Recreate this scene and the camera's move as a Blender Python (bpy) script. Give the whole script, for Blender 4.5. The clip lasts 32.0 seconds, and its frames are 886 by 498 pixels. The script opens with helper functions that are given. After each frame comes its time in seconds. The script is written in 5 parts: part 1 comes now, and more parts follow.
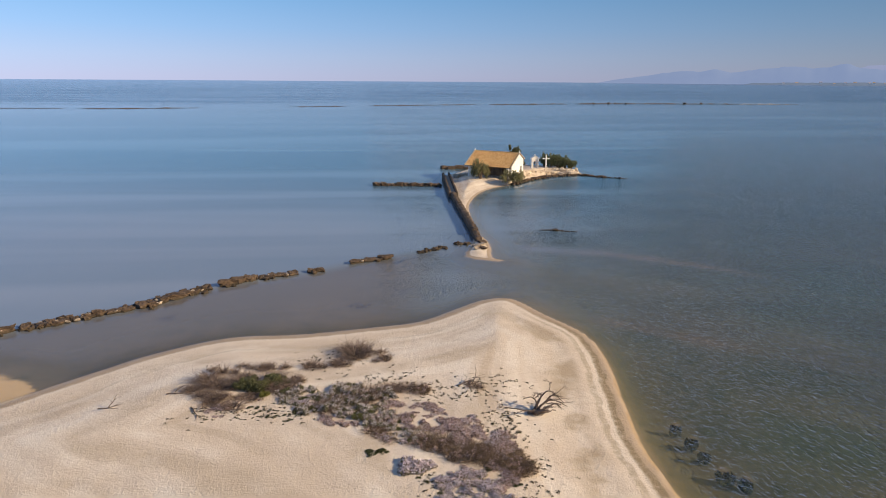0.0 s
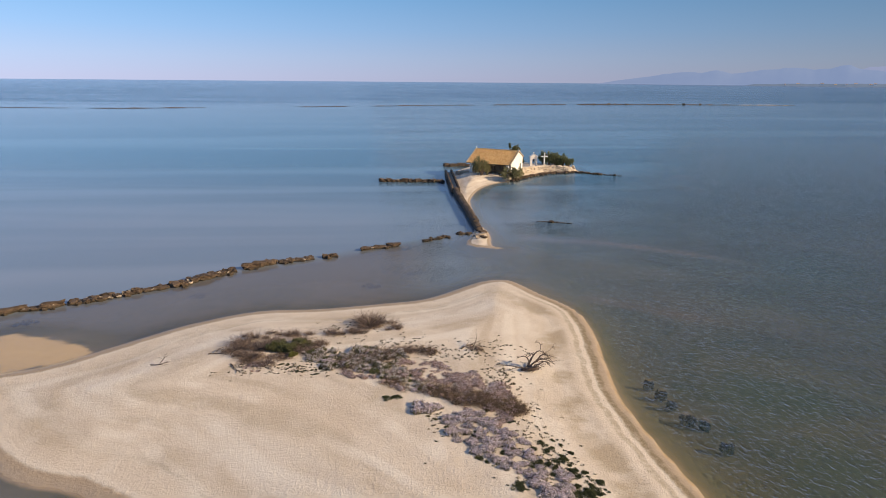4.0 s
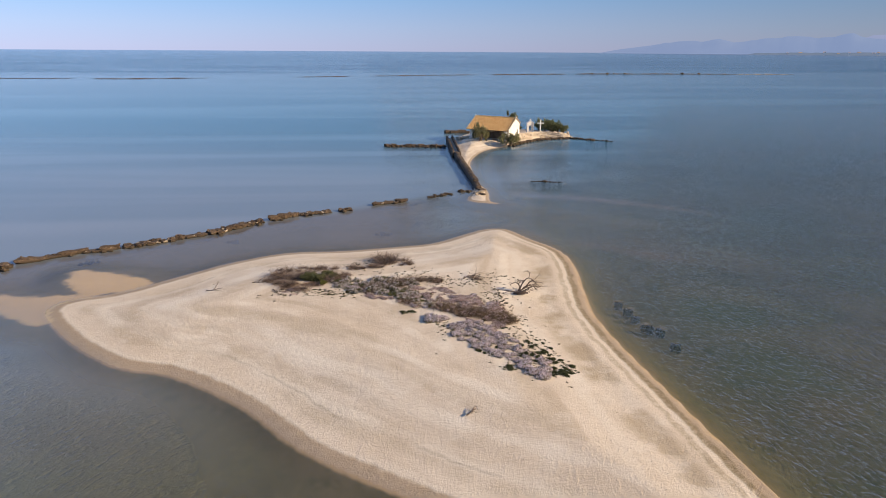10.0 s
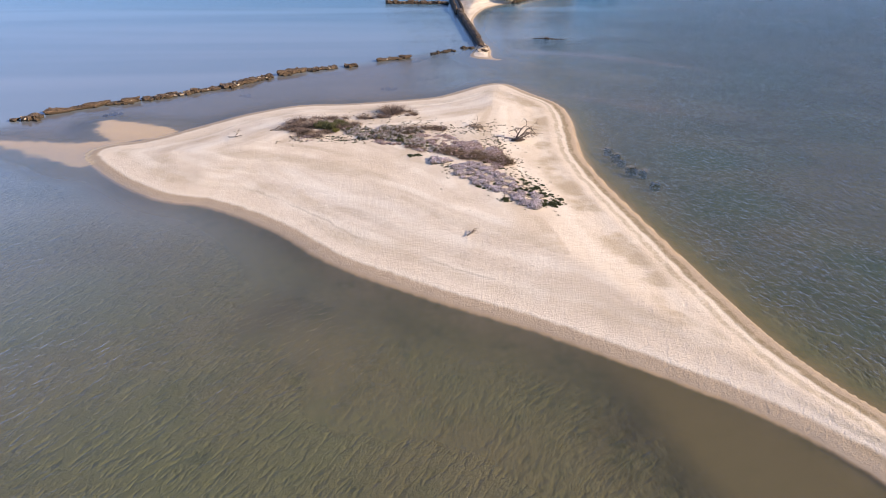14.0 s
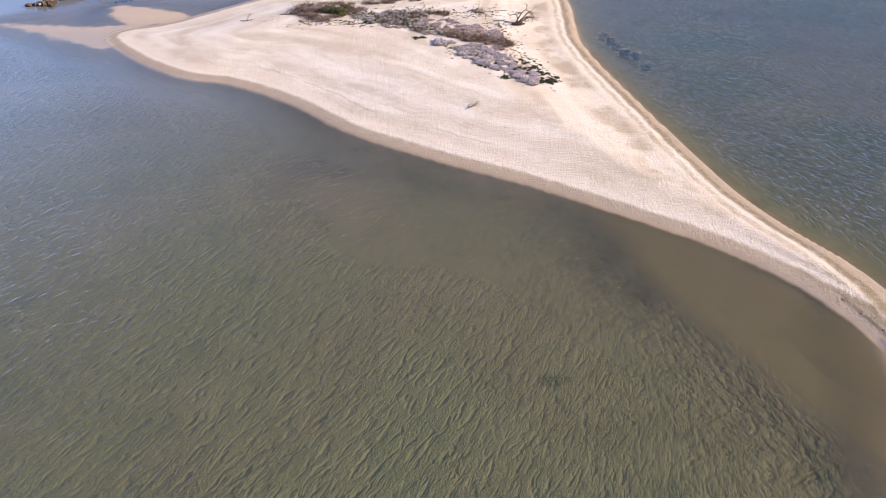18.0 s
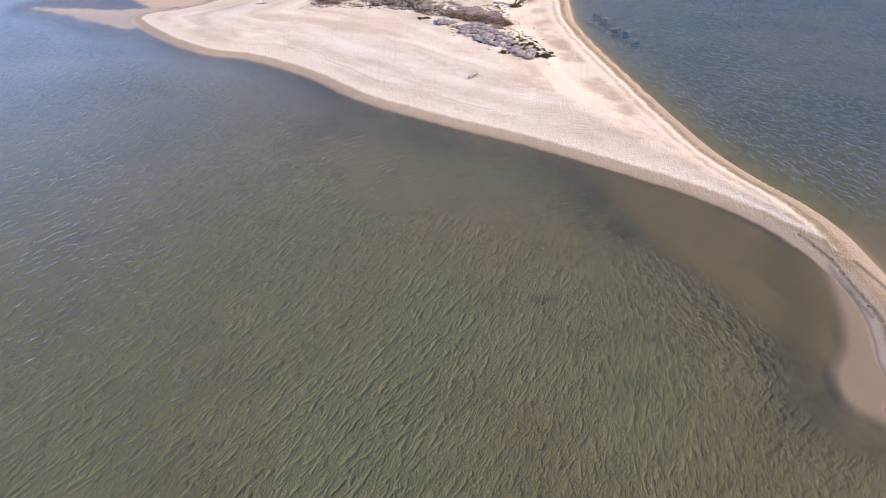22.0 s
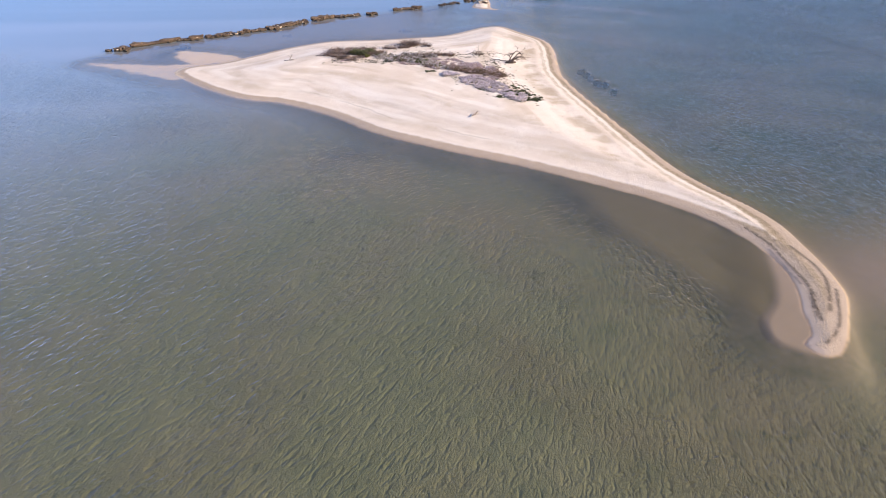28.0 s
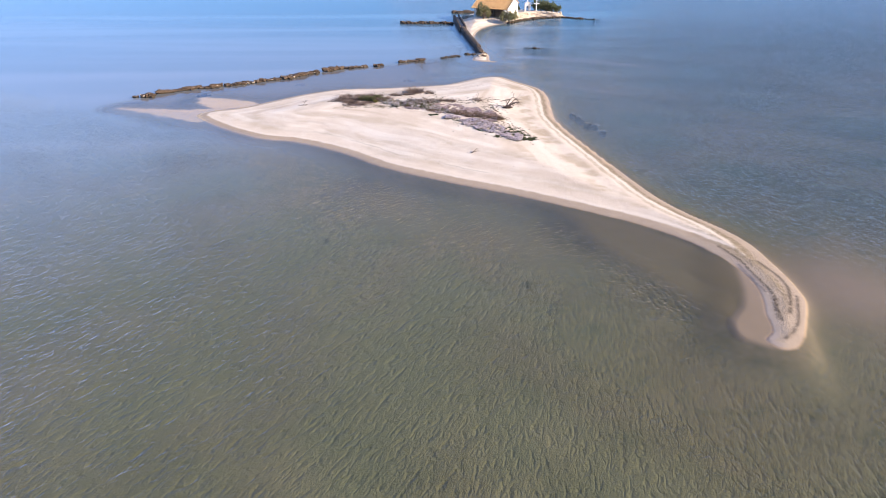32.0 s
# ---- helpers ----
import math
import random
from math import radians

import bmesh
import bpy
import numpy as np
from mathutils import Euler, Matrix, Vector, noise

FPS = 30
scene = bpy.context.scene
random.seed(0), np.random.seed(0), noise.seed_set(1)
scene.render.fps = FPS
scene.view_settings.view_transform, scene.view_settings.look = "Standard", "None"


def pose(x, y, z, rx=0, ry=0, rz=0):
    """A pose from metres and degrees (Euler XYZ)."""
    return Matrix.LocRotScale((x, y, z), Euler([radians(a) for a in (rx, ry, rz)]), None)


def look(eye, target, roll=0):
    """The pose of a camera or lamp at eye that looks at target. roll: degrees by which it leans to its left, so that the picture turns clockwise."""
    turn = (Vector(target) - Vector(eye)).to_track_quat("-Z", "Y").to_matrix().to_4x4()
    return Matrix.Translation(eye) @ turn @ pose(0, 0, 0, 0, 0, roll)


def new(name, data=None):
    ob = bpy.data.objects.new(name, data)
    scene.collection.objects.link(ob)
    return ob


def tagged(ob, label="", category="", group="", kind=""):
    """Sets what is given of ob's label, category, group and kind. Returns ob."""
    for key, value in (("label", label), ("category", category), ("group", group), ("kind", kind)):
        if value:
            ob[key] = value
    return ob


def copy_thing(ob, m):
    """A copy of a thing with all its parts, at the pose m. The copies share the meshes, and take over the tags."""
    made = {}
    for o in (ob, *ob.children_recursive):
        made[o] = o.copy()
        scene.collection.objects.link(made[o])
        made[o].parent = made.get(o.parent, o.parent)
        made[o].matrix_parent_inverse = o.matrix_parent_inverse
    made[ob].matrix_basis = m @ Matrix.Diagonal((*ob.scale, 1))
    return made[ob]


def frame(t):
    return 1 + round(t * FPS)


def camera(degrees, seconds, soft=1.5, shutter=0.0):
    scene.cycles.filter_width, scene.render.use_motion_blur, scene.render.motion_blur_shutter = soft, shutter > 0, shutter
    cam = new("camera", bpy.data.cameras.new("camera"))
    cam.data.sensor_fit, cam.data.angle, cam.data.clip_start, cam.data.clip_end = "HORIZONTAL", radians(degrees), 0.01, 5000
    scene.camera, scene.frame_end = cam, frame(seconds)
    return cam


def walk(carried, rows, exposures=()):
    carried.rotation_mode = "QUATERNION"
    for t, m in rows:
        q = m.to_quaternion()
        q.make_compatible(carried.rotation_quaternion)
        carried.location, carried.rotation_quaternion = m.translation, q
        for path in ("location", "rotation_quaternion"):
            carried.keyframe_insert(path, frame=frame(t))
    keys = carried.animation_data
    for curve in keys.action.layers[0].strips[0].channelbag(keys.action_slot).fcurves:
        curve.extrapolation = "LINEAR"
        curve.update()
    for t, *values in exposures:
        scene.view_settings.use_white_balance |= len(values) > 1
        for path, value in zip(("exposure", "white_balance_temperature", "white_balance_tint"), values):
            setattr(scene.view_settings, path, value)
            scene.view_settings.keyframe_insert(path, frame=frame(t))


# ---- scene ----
cam = camera(69.98, 32.0, soft=1.0)


def stand(x, y, z, yaw, pitch, roll):
    """A camera pose from its place and its bearing, tilt and lean in degrees."""
    a, b = radians(yaw), radians(pitch)
    return look((x, y, z), (x - math.sin(a) * math.cos(b), y + math.cos(a) * math.cos(b), z + math.sin(b)), roll)


# seconds, place in metres, yaw, pitch, roll
PATH = [
    (0.0, 0.00, 0.00, 20.00, 0.00, -15.04, 0.36),
    (0.5, -0.04, -0.75, 20.00, 0.03, -15.02, 0.37),
    (1.0, -0.07, -1.52, 20.01, 0.03, -15.01, 0.38),
    (1.5, -0.11, -2.28, 20.02, 0.07, -15.01, 0.40),
    (2.0, -0.13, -3.05, 20.03, 0.05, -15.02, 0.38),
    (2.5, -0.16, -3.82, 20.05, 0.08, -15.02, 0.38),
    (3.0, -0.19, -4.62, 20.08, 0.08, -15.02, 0.39),
    (3.5, -0.23, -5.44, 20.11, 0.10, -15.00, 0.45),
    (4.0, -0.28, -6.26, 20.13, 0.11, -15.00, 0.47),
    (4.5, -0.34, -7.07, 20.16, 0.09, -15.02, 0.48),
    (5.0, -0.39, -7.86, 20.19, 0.06, -15.04, 0.46),
    (5.5, -0.45, -8.65, 20.22, 0.03, -15.06, 0.43),
    (6.0, -0.50, -9.43, 20.24, 0.00, -15.07, 0.38),
    (6.5, -0.54, -10.21, 20.26, -0.02, -15.06, 0.38),
    (7.0, -0.58, -10.99, 20.27, -0.02, -15.06, 0.40),
    (7.5, -0.61, -11.77, 20.26, -0.01, -15.03, 0.44),
    (8.0, -0.64, -12.54, 20.25, -0.01, -14.99, 0.42),
    (8.5, -0.66, -13.29, 20.26, 0.00, -14.99, 0.40),
    (9.0, -0.67, -14.02, 20.29, 0.01, -15.19, 0.34),
    (9.5, -0.71, -14.78, 20.27, 0.02, -16.15, 0.33),
    (10.0, -0.74, -15.54, 20.23, 0.04, -17.54, 0.34),
    (10.5, -0.76, -16.29, 20.21, 0.06, -19.00, 0.32),
    (11.0, -0.77, -17.02, 20.23, 0.07, -20.47, 0.32),
    (11.5, -0.79, -17.74, 20.24, 0.08, -21.95, 0.35),
    (12.0, -0.81, -18.46, 20.24, 0.08, -23.42, 0.36),
    (12.5, -0.83, -19.16, 20.21, 0.11, -24.85, 0.38),
    (13.0, -0.86, -19.84, 20.17, 0.10, -26.28, 0.37),
    (13.5, -0.89, -20.54, 20.16, 0.10, -27.75, 0.38),
    (14.0, -0.91, -21.23, 20.16, 0.11, -29.22, 0.39),
    (14.5, -0.97, -21.93, 20.16, 0.11, -30.68, 0.38),
    (15.0, -1.02, -22.63, 20.16, 0.08, -32.16, 0.42),
    (15.5, -1.09, -23.35, 20.16, 0.00, -33.62, 0.46),
    (16.0, -1.16, -24.10, 20.15, -0.05, -34.92, 0.49),
    (16.5, -1.22, -24.85, 20.15, -0.09, -36.01, 0.52),
    (17.0, -1.27, -25.58, 20.16, -0.12, -36.82, 0.54),
    (17.5, -1.31, -26.26, 20.18, -0.14, -37.30, 0.55),
    (18.0, -1.36, -26.88, 20.22, -0.16, -37.39, 0.54),
    (18.5, -1.40, -27.48, 20.24, -0.16, -37.42, 0.54),
    (19.0, -1.42, -28.08, 20.26, -0.14, -37.47, 0.55),
    (19.5, -1.42, -28.69, 20.27, -0.11, -37.49, 0.48),
    (20.0, -1.42, -29.31, 20.30, -0.07, -37.51, 0.41),
    (20.5, -1.41, -29.96, 20.32, -0.02, -37.56, 0.38),
    (21.0, -1.39, -30.61, 20.32, 0.03, -37.61, 0.37),
    (21.5, -1.37, -31.28, 20.31, 0.09, -37.61, 0.33),
    (22.0, -1.36, -31.99, 20.29, 0.16, -37.57, 0.30),
    (22.5, -1.36, -32.72, 20.25, 0.21, -37.47, 0.31),
    (23.0, -1.37, -33.43, 20.24, 0.20, -36.99, 0.38),
    (23.5, -1.42, -34.16, 20.19, 0.18, -36.35, 0.36),
    (24.0, -1.47, -34.90, 20.17, 0.17, -35.74, 0.39),
    (24.5, -1.51, -35.65, 20.16, 0.16, -35.13, 0.43),
    (25.0, -1.56, -36.38, 20.15, 0.14, -34.53, 0.45),
    (25.5, -1.61, -37.09, 20.15, 0.13, -33.96, 0.45),
    (26.0, -1.65, -37.79, 20.16, 0.13, -33.39, 0.44),
    (26.5, -1.70, -38.49, 20.18, 0.13, -32.82, 0.41),
    (27.0, -1.75, -39.17, 20.20, 0.12, -32.26, 0.39),
    (27.5, -1.80, -39.84, 20.22, 0.12, -31.71, 0.36),
    (28.0, -1.85, -40.48, 20.24, 0.11, -31.18, 0.33),
    (28.5, -1.90, -41.13, 20.28, 0.11, -30.63, 0.30),
    (29.0, -1.94, -41.79, 20.30, 0.10, -30.06, 0.27),
    (29.5, -1.98, -42.44, 20.34, 0.12, -29.50, 0.25),
    (30.0, -2.00, -43.08, 20.37, 0.12, -28.93, 0.27),
    (30.5, -2.03, -43.72, 20.39, 0.12, -28.34, 0.27),
    (31.0, -2.04, -44.34, 20.38, 0.12, -27.75, 0.27),
    (31.5, -2.02, -44.95, 20.37, 0.14, -27.13, 0.34),
    (32.0, -1.99, -45.61, 20.32, 0.20, -26.51, 0.40),
]
EXPOSURES = [(0.0, 0.40, 6520, 9), (9.0, 0.40, 6480, 9), (11.0, 0.57, 6270, 10), (13.0, 0.78, 6080, 12), (15.5, 0.94, 5900, 15), (18.0, 1.01, 5760, 15.5), (25.0, 1.03, 5700, 15), (32.0, 1.12, 5600, 14)]
walk(cam, [(t, stand(*p)) for t, *p in PATH], EXPOSURES)

world = bpy.data.worlds.new("sky")
scene.world = world
world.use_nodes = True
SUN_EL, SUN_AZ = 25.0, -12.0          # degrees above the sea; degrees from +x towards +y


def world_sky():
    """Clear morning sky: physical sky light under a haze that pales to lilac at the sea's edge."""
    nt = world.node_tree
    nt.nodes.clear()
    out = nt.nodes.new("ShaderNodeOutputWorld")
    bg = nt.nodes.new("ShaderNodeBackground")
    sky = nt.nodes.new("ShaderNodeTexSky")
    sky.sky_type = 'NISHITA'
    sky.sun_disc = False
    sky.sun_elevation = radians(SUN_EL)
    sky.sun_rotation = radians(90.0 - SUN_AZ)
    sky.air_density, sky.dust_density, sky.ozone_density = 1.0, 0.3, 2.0
    dim = nt.nodes.new("ShaderNodeVectorMath")
    dim.operation = 'SCALE'
    dim.inputs["Scale"].default_value = 0.10
    nt.links.new(sky.outputs[0], dim.inputs[0])
    coord = nt.nodes.new("ShaderNodeTexCoord")
    xyz = nt.nodes.new("ShaderNodeSeparateXYZ")
    nt.links.new(coord.outputs["Generated"], xyz.inputs[0])
    ramp = nt.nodes.new("ShaderNodeValToRGB")
    # the stop at 0.22 is an unseen brighter band, added to lift the water's reflections
    stops = [(0.0, (0.335, 0.37, 0.55)), (0.03, (0.29, 0.375, 0.575)), (0.07, (0.205, 0.35, 0.595)), (0.12, (0.135, 0.305, 0.56)),
             (0.22, (0.235, 0.32, 0.55)), (0.42, (0.11, 0.20, 0.42)), (1.0, (0.045, 0.11, 0.28))]
    while len(ramp.color_ramp.elements) < len(stops):
        ramp.color_ramp.elements.new(0.5)
    for e, (at, c) in zip(ramp.color_ramp.elements, stops):
        e.position, e.color = at, (*c, 1.0)
    nt.links.new(xyz.outputs[2], ramp.inputs[0])
    side = nt.nodes.new("ShaderNodeMapRange")
    for k, v in (("From Min", -0.7), ("From Max", 0.6), ("To Min", 1.36), ("To Max", 0.52)):
        side.inputs[k].default_value = v
    nt.links.new(xyz.outputs[0], side.inputs["Value"])
    haze = nt.nodes.new("ShaderNodeVectorMath")
    haze.operation = 'SCALE'
    nt.links.new(ramp.outputs[0], haze.inputs[0])
    nt.links.new(side.outputs[0], haze.inputs["Scale"])
    mix = nt.nodes.new("ShaderNodeMixRGB")
    mix.inputs[0].default_value = 0.9
    nt.links.new(dim.outputs[0], mix.inputs[1])
    nt.links.new(haze.outputs[0], mix.inputs[2])
    nt.links.new(mix.outputs[0], bg.inputs["Color"])
    bg.inputs["Strength"].default_value = 1.0
    nt.links.new(bg.outputs[0], out.inputs["Surface"])


world_sky()
sun = new("sun", bpy.data.lights.new("sun", 'SUN'))
sun.data.energy = 5.0
sun.data.angle = radians(0.55)
sun.data.color = (1.0, 0.80, 0.58)
_a, _e = radians(SUN_AZ), radians(SUN_EL)
sun.matrix_world = look((60 * math.cos(_a) * math.cos(_e), 60 * math.sin(_a) * math.cos(_e), 60 * math.sin(_e)), (0, 0, 0))


# ---- materials ----
class Graph:
    """Short hand for node materials."""

    def __init__(self, name):
        self.mat = bpy.data.materials.new(name)
        self.mat.use_nodes = True
        self.nt = self.mat.node_tree
        self.nt.nodes.clear()
        self.out = self.nt.nodes.new("ShaderNodeOutputMaterial")

    def node(self, kind, **values):
        n = self.nt.nodes.new("ShaderNode" + kind)
        for key, v in values.items():
            setattr(n, key, v)
        return n

    def link(self, a, b):
        self.nt.links.new(a, b)

    def put(self, socket, v):
        if isinstance(v, bpy.types.NodeSocket):
            self.link(v, socket)
        elif isinstance(v, (tuple, list)) and socket.type == 'RGBA' and len(v) == 3:
            socket.default_value = (*v, 1.0)
        else:
            socket.default_value = v

    def place(self):
        return self.node("NewGeometry").outputs["Position"]

    def local(self):
        return self.node("TexCoord").outputs["Object"]

    def attr(self, name):
        n = self.node("Attribute")
        n.attribute_name = name
        return n.outputs["Fac"]

    def math(self, op, a, b=0.0, clamp=False):
        n = self.node("Math", operation=op, use_clamp=clamp)
        self.put(n.inputs[0], a)
        self.put(n.inputs[1], b)
        return n.outputs[0]

    def step(self, v, lo, hi, a=0.0, b=1.0):
        n = self.node("MapRange", interpolation_type='SMOOTHSTEP')
        for k, x in zip(("Value", "From Min", "From Max", "To Min", "To Max"), (v, lo, hi, a, b)):
            self.put(n.inputs[k], x)
        return n.outputs["Result"]

    def noise(self, vec, scale, detail=3.0, rough=0.55, warp=0.0, turn=0.0, stretch=(1, 1, 1)):
        if turn:
            m = self.node("Mapping")
            m.inputs["Rotation"].default_value = (0, 0, radians(turn))
            self.link(vec, m.inputs["Vector"])
            vec = m.outputs[0]
        if stretch != (1, 1, 1):
            m = self.node("Mapping")
            m.inputs["Scale"].default_value = stretch
            self.link(vec, m.inputs["Vector"])
            vec = m.outputs[0]
        n = self.node("TexNoise")
        self.link(vec, n.inputs["Vector"])
        for k, v in (("Scale", scale), ("Detail", detail), ("Roughness", rough), ("Distortion", warp)):
            n.inputs[k].default_value = v
        return n.outputs[0]

    def voronoi(self, vec, scale, feature='F1'):
        n = self.node("TexVoronoi", feature=feature)
        self.link(vec, n.inputs["Vector"])
        n.inputs["Scale"].default_value = scale
        return n.outputs["Distance"]

    def mix(self, f, a, b, blend='MIX'):
        n = self.node("MixRGB", blend_type=blend)
        self.put(n.inputs[0], f)
        self.put(n.inputs[1], a)
        self.put(n.inputs[2], b)
        return n.outputs[0]

    def bump(self, height, distance, strength=1.0, normal=None):
        n = self.node("Bump")
        self.put(n.inputs["Distance"], distance)
        self.put(n.inputs["Strength"], strength)
        self.link(height, n.inputs["Height"])
        if normal is not None:
            self.link(normal, n.inputs["Normal"])
        return n.outputs[0]

    def surface(self, color, rough=0.85, normal=None, spec=0.3, metal=0.0):
        b = self.node("BsdfPrincipled")
        self.put(b.inputs["Base Color"], color)
        self.put(b.inputs["Roughness"], rough)
        self.put(b.inputs["Specular IOR Level"], spec)
        self.put(b.inputs["Metallic"], metal)
        if normal is not None:
            self.link(normal, b.inputs["Normal"])
        self.link(b.outputs[0], self.out.inputs["Surface"])
        return self.mat


def mat_ground():
    """Sand above the water, mud and weed below it; carried by the distance to the shore."""
    g = Graph("sand_and_seabed")
    p = g.place()
    shore, wrack, flat = g.attr("shore"), g.attr("wrack"), g.attr("flat")
    wide = g.noise(p, 0.16, 4, 0.6)
    mid = g.noise(p, 1.1, 4, 0.6)
    fine = g.noise(p, 9.0, 3, 0.65)
    grit = g.noise(p, 34.0, 2, 0.6)
    edge = g.math('ADD', shore, g.math('MULTIPLY', g.math('SUBTRACT', mid, 0.5), 0.45))
    # dry sand with paler shelly ridges that run along the shore
    dry = g.mix(g.step(wide, 0.3, 0.7), (0.62, 0.492, 0.35), (0.73, 0.605, 0.455))
    ridge = g.math('SINE', g.math('MULTIPLY', g.math('ADD', shore, g.math('MULTIPLY', wide, 4.0)), 2.6))
    dry = g.mix(g.math('MULTIPLY', g.math('MULTIPLY', g.step(ridge, 0.0, 1.0), g.step(shore, 10.0, 6.0)), 0.38), dry, (0.76, 0.66, 0.52))
    arc = g.math('SINE', g.math('ADD', g.math('MULTIPLY', shore, 1.05), g.math('MULTIPLY', g.noise(p, 0.07, 3), 9.0)))
    dry = g.mix(g.math('MULTIPLY', g.step(arc, 0.1, 0.95), g.step(g.noise(p, 0.22, 3), 0.35, 0.65, 0.05, 0.6)), dry, (0.47, 0.36, 0.235))
    sweep = g.math('SINE', g.math('ADD', g.math('MULTIPLY', shore, 1.9), g.math('MULTIPLY', g.noise(p, 0.055, 2, 0.5), 16.0)))
    inland = g.math('MULTIPLY', g.step(shore, 2.0, 4.0), g.step(wrack, 0.7, 0.2))
    dry = g.mix(g.math('MULTIPLY', g.math('MULTIPLY', g.step(sweep, 0.35, 0.95), inland), g.step(g.noise(p, 0.16, 2), 0.38, 0.6, 0.0, 0.75)), dry, (0.78, 0.675, 0.53))
    dry = g.mix(g.math('MULTIPLY', g.math('MULTIPLY', g.step(sweep, -0.5, -0.98), inland), g.step(g.noise(p, 0.19, 2), 0.42, 0.6, 0.0, 0.55)), dry, (0.49, 0.37, 0.245))
    old = g.math('ABSOLUTE', g.math('SUBTRACT', g.math('ADD', shore, g.math('MULTIPLY', wide, 2.2)), 4.4))
    dry = g.mix(g.math('MULTIPLY', g.math('MULTIPLY', g.step(old, 0.16, 0.04), g.step(wrack, 0.7, 0.2)), g.step(g.noise(p, 0.14, 2), 0.48, 0.56, 0.0, 0.35)), dry, (0.33, 0.25, 0.165))
    hollow = g.math('MULTIPLY', g.math('MULTIPLY', g.step(shore, 2.2, 3.0), g.step(shore, 5.4, 4.0)), wrack)
    dry = g.mix(g.math('MULTIPLY', hollow, g.step(g.noise(p, 0.30, 3, 0.5), 0.46, 0.60, 0.0, 0.75)), dry, (0.41, 0.305, 0.185))
    dry = g.mix(g.math('MULTIPLY', g.step(g.noise(p, 0.35, 4, 0.65), 0.50, 0.75), 0.5), dry, (0.78, 0.68, 0.54))
    dry = g.mix(g.math('MULTIPLY', g.step(fine, 0.55, 0.75), 0.38), dry, (0.42, 0.33, 0.235))
    dry = g.mix(g.math('MULTIPLY', g.step(grit, 0.58, 0.72), 0.5), dry, (0.86, 0.80, 0.70))
    wet = g.mix(mid, (0.345, 0.258, 0.165), (0.445, 0.340, 0.225))
    dry = g.mix(1.0, dry, (0.955, 0.965, 0.968), 'MULTIPLY')
    sand = g.mix(g.step(edge, 0.85, 1.25), wet, dry)
    # bands of dried weed along the open side
    lines = g.math('ADD', shore, g.math('MULTIPLY', g.math('SUBTRACT', g.noise(p, 0.5, 4), 0.5), 0.8))
    b1 = g.math('MULTIPLY', g.step(lines, 0.55, 0.75), g.step(lines, 1.25, 1.0))
    b2 = g.math('MULTIPLY', g.step(lines, 1.45, 1.6), g.step(lines, 2.1, 1.8))
    band = g.math('MAXIMUM', b1, g.math('MULTIPLY', b2, 0.6))
    band = g.math('MULTIPLY', g.math('MULTIPLY', band, wrack), g.step(g.noise(p, 3.0, 4), 0.3, 0.6, 0.35, 1.0))
    sand = g.mix(g.math('MULTIPLY', band, 0.8), sand, (0.22, 0.165, 0.085))
    litter = g.math('MULTIPLY', g.attr("weed"), g.step(g.noise(p, 2.4, 4, 0.7), 0.28, 0.50))
    sand = g.mix(g.math('MULTIPLY', litter, 0.9), sand, g.mix(fine, (0.055, 0.040, 0.024), (0.15, 0.11, 0.066)))
    # seabed
    bed = g.mix(g.step(g.noise(p, 0.10, 4), 0.35, 0.65), (0.115, 0.105, 0.062), (0.17, 0.145, 0.10))
    bed = g.mix(g.step(g.noise(p, 0.6, 4, 0.7), 0.45, 0.75), bed, (0.075, 0.080, 0.045))
    bed = g.mix(g.math('MULTIPLY', g.step(g.noise(p, 2.2, 3, 0.6), 0.5, 0.8), 0.5), bed, (0.20, 0.17, 0.12))
    under = g.mix(flat, bed, g.mix(g.attr("outer"), g.mix(wide, (0.098, 0.084, 0.042), (0.130, 0.106, 0.056)), g.mix(mid, (0.18, 0.146, 0.114), (0.23, 0.184, 0.146))))
    c = g.mix(g.step(g.math('ADD', shore, g.math('MULTIPLY', g.math('SUBTRACT', mid, 0.5), 0.25)), -0.22, 0.03), under, sand)
    shoal = g.attr("shoal")
    c = g.mix(g.step(g.math('ADD', shoal, g.math('MULTIPLY', g.math('SUBTRACT', g.noise(p, 0.7, 4, 0.6), 0.5), 1.3)), 0.35, 0.75), c, g.mix(mid, (0.47, 0.355, 0.195), (0.55, 0.425, 0.25)))
    c = g.mix(g.math('MULTIPLY', g.attr("tidal"), 0.5), c, g.mix(mid, (0.32, 0.25, 0.195), (0.40, 0.32, 0.255)))
    tread = g.noise(p, 4.0, 3, 0.7)
    dimple = g.math('ADD', g.math('ADD', g.math('MULTIPLY', fine, 0.7), g.math('MULTIPLY', tread, 0.8)), g.math('MULTIPLY', grit, 0.35))
    dry_here = g.math('MULTIPLY', g.step(shore, -0.1, 0.4), g.math('SUBTRACT', 1.0, g.math('MULTIPLY', g.attr("tidal"), 0.9)))
    n = g.bump(dimple, 0.05, g.math('ADD', 0.08, g.math('MULTIPLY', dry_here, 0.92)), g.bump(mid, 0.08, g.math('MULTIPLY', dry_here, 0.6)))
    return g.surface(c, g.step(shore, 0.1, 1.2, 0.45, 0.95), n, 0.25)


def mat_water():
    g = Graph("sea_water")
    p = g.place()
    depth, chop, far, east = g.attr("depth"), g.attr("chop"), g.attr("far"), g.attr("open")
    near, beyond = g.attr("near"), g.attr("beyond")
    teal = g.attr("teal")
    # wind ripples in metres of height: crests swing round towards the flat inside the hook; steeper cells on the open side
    xyz = g.node("SeparateXYZ")
    g.link(p, xyz.inputs[0])
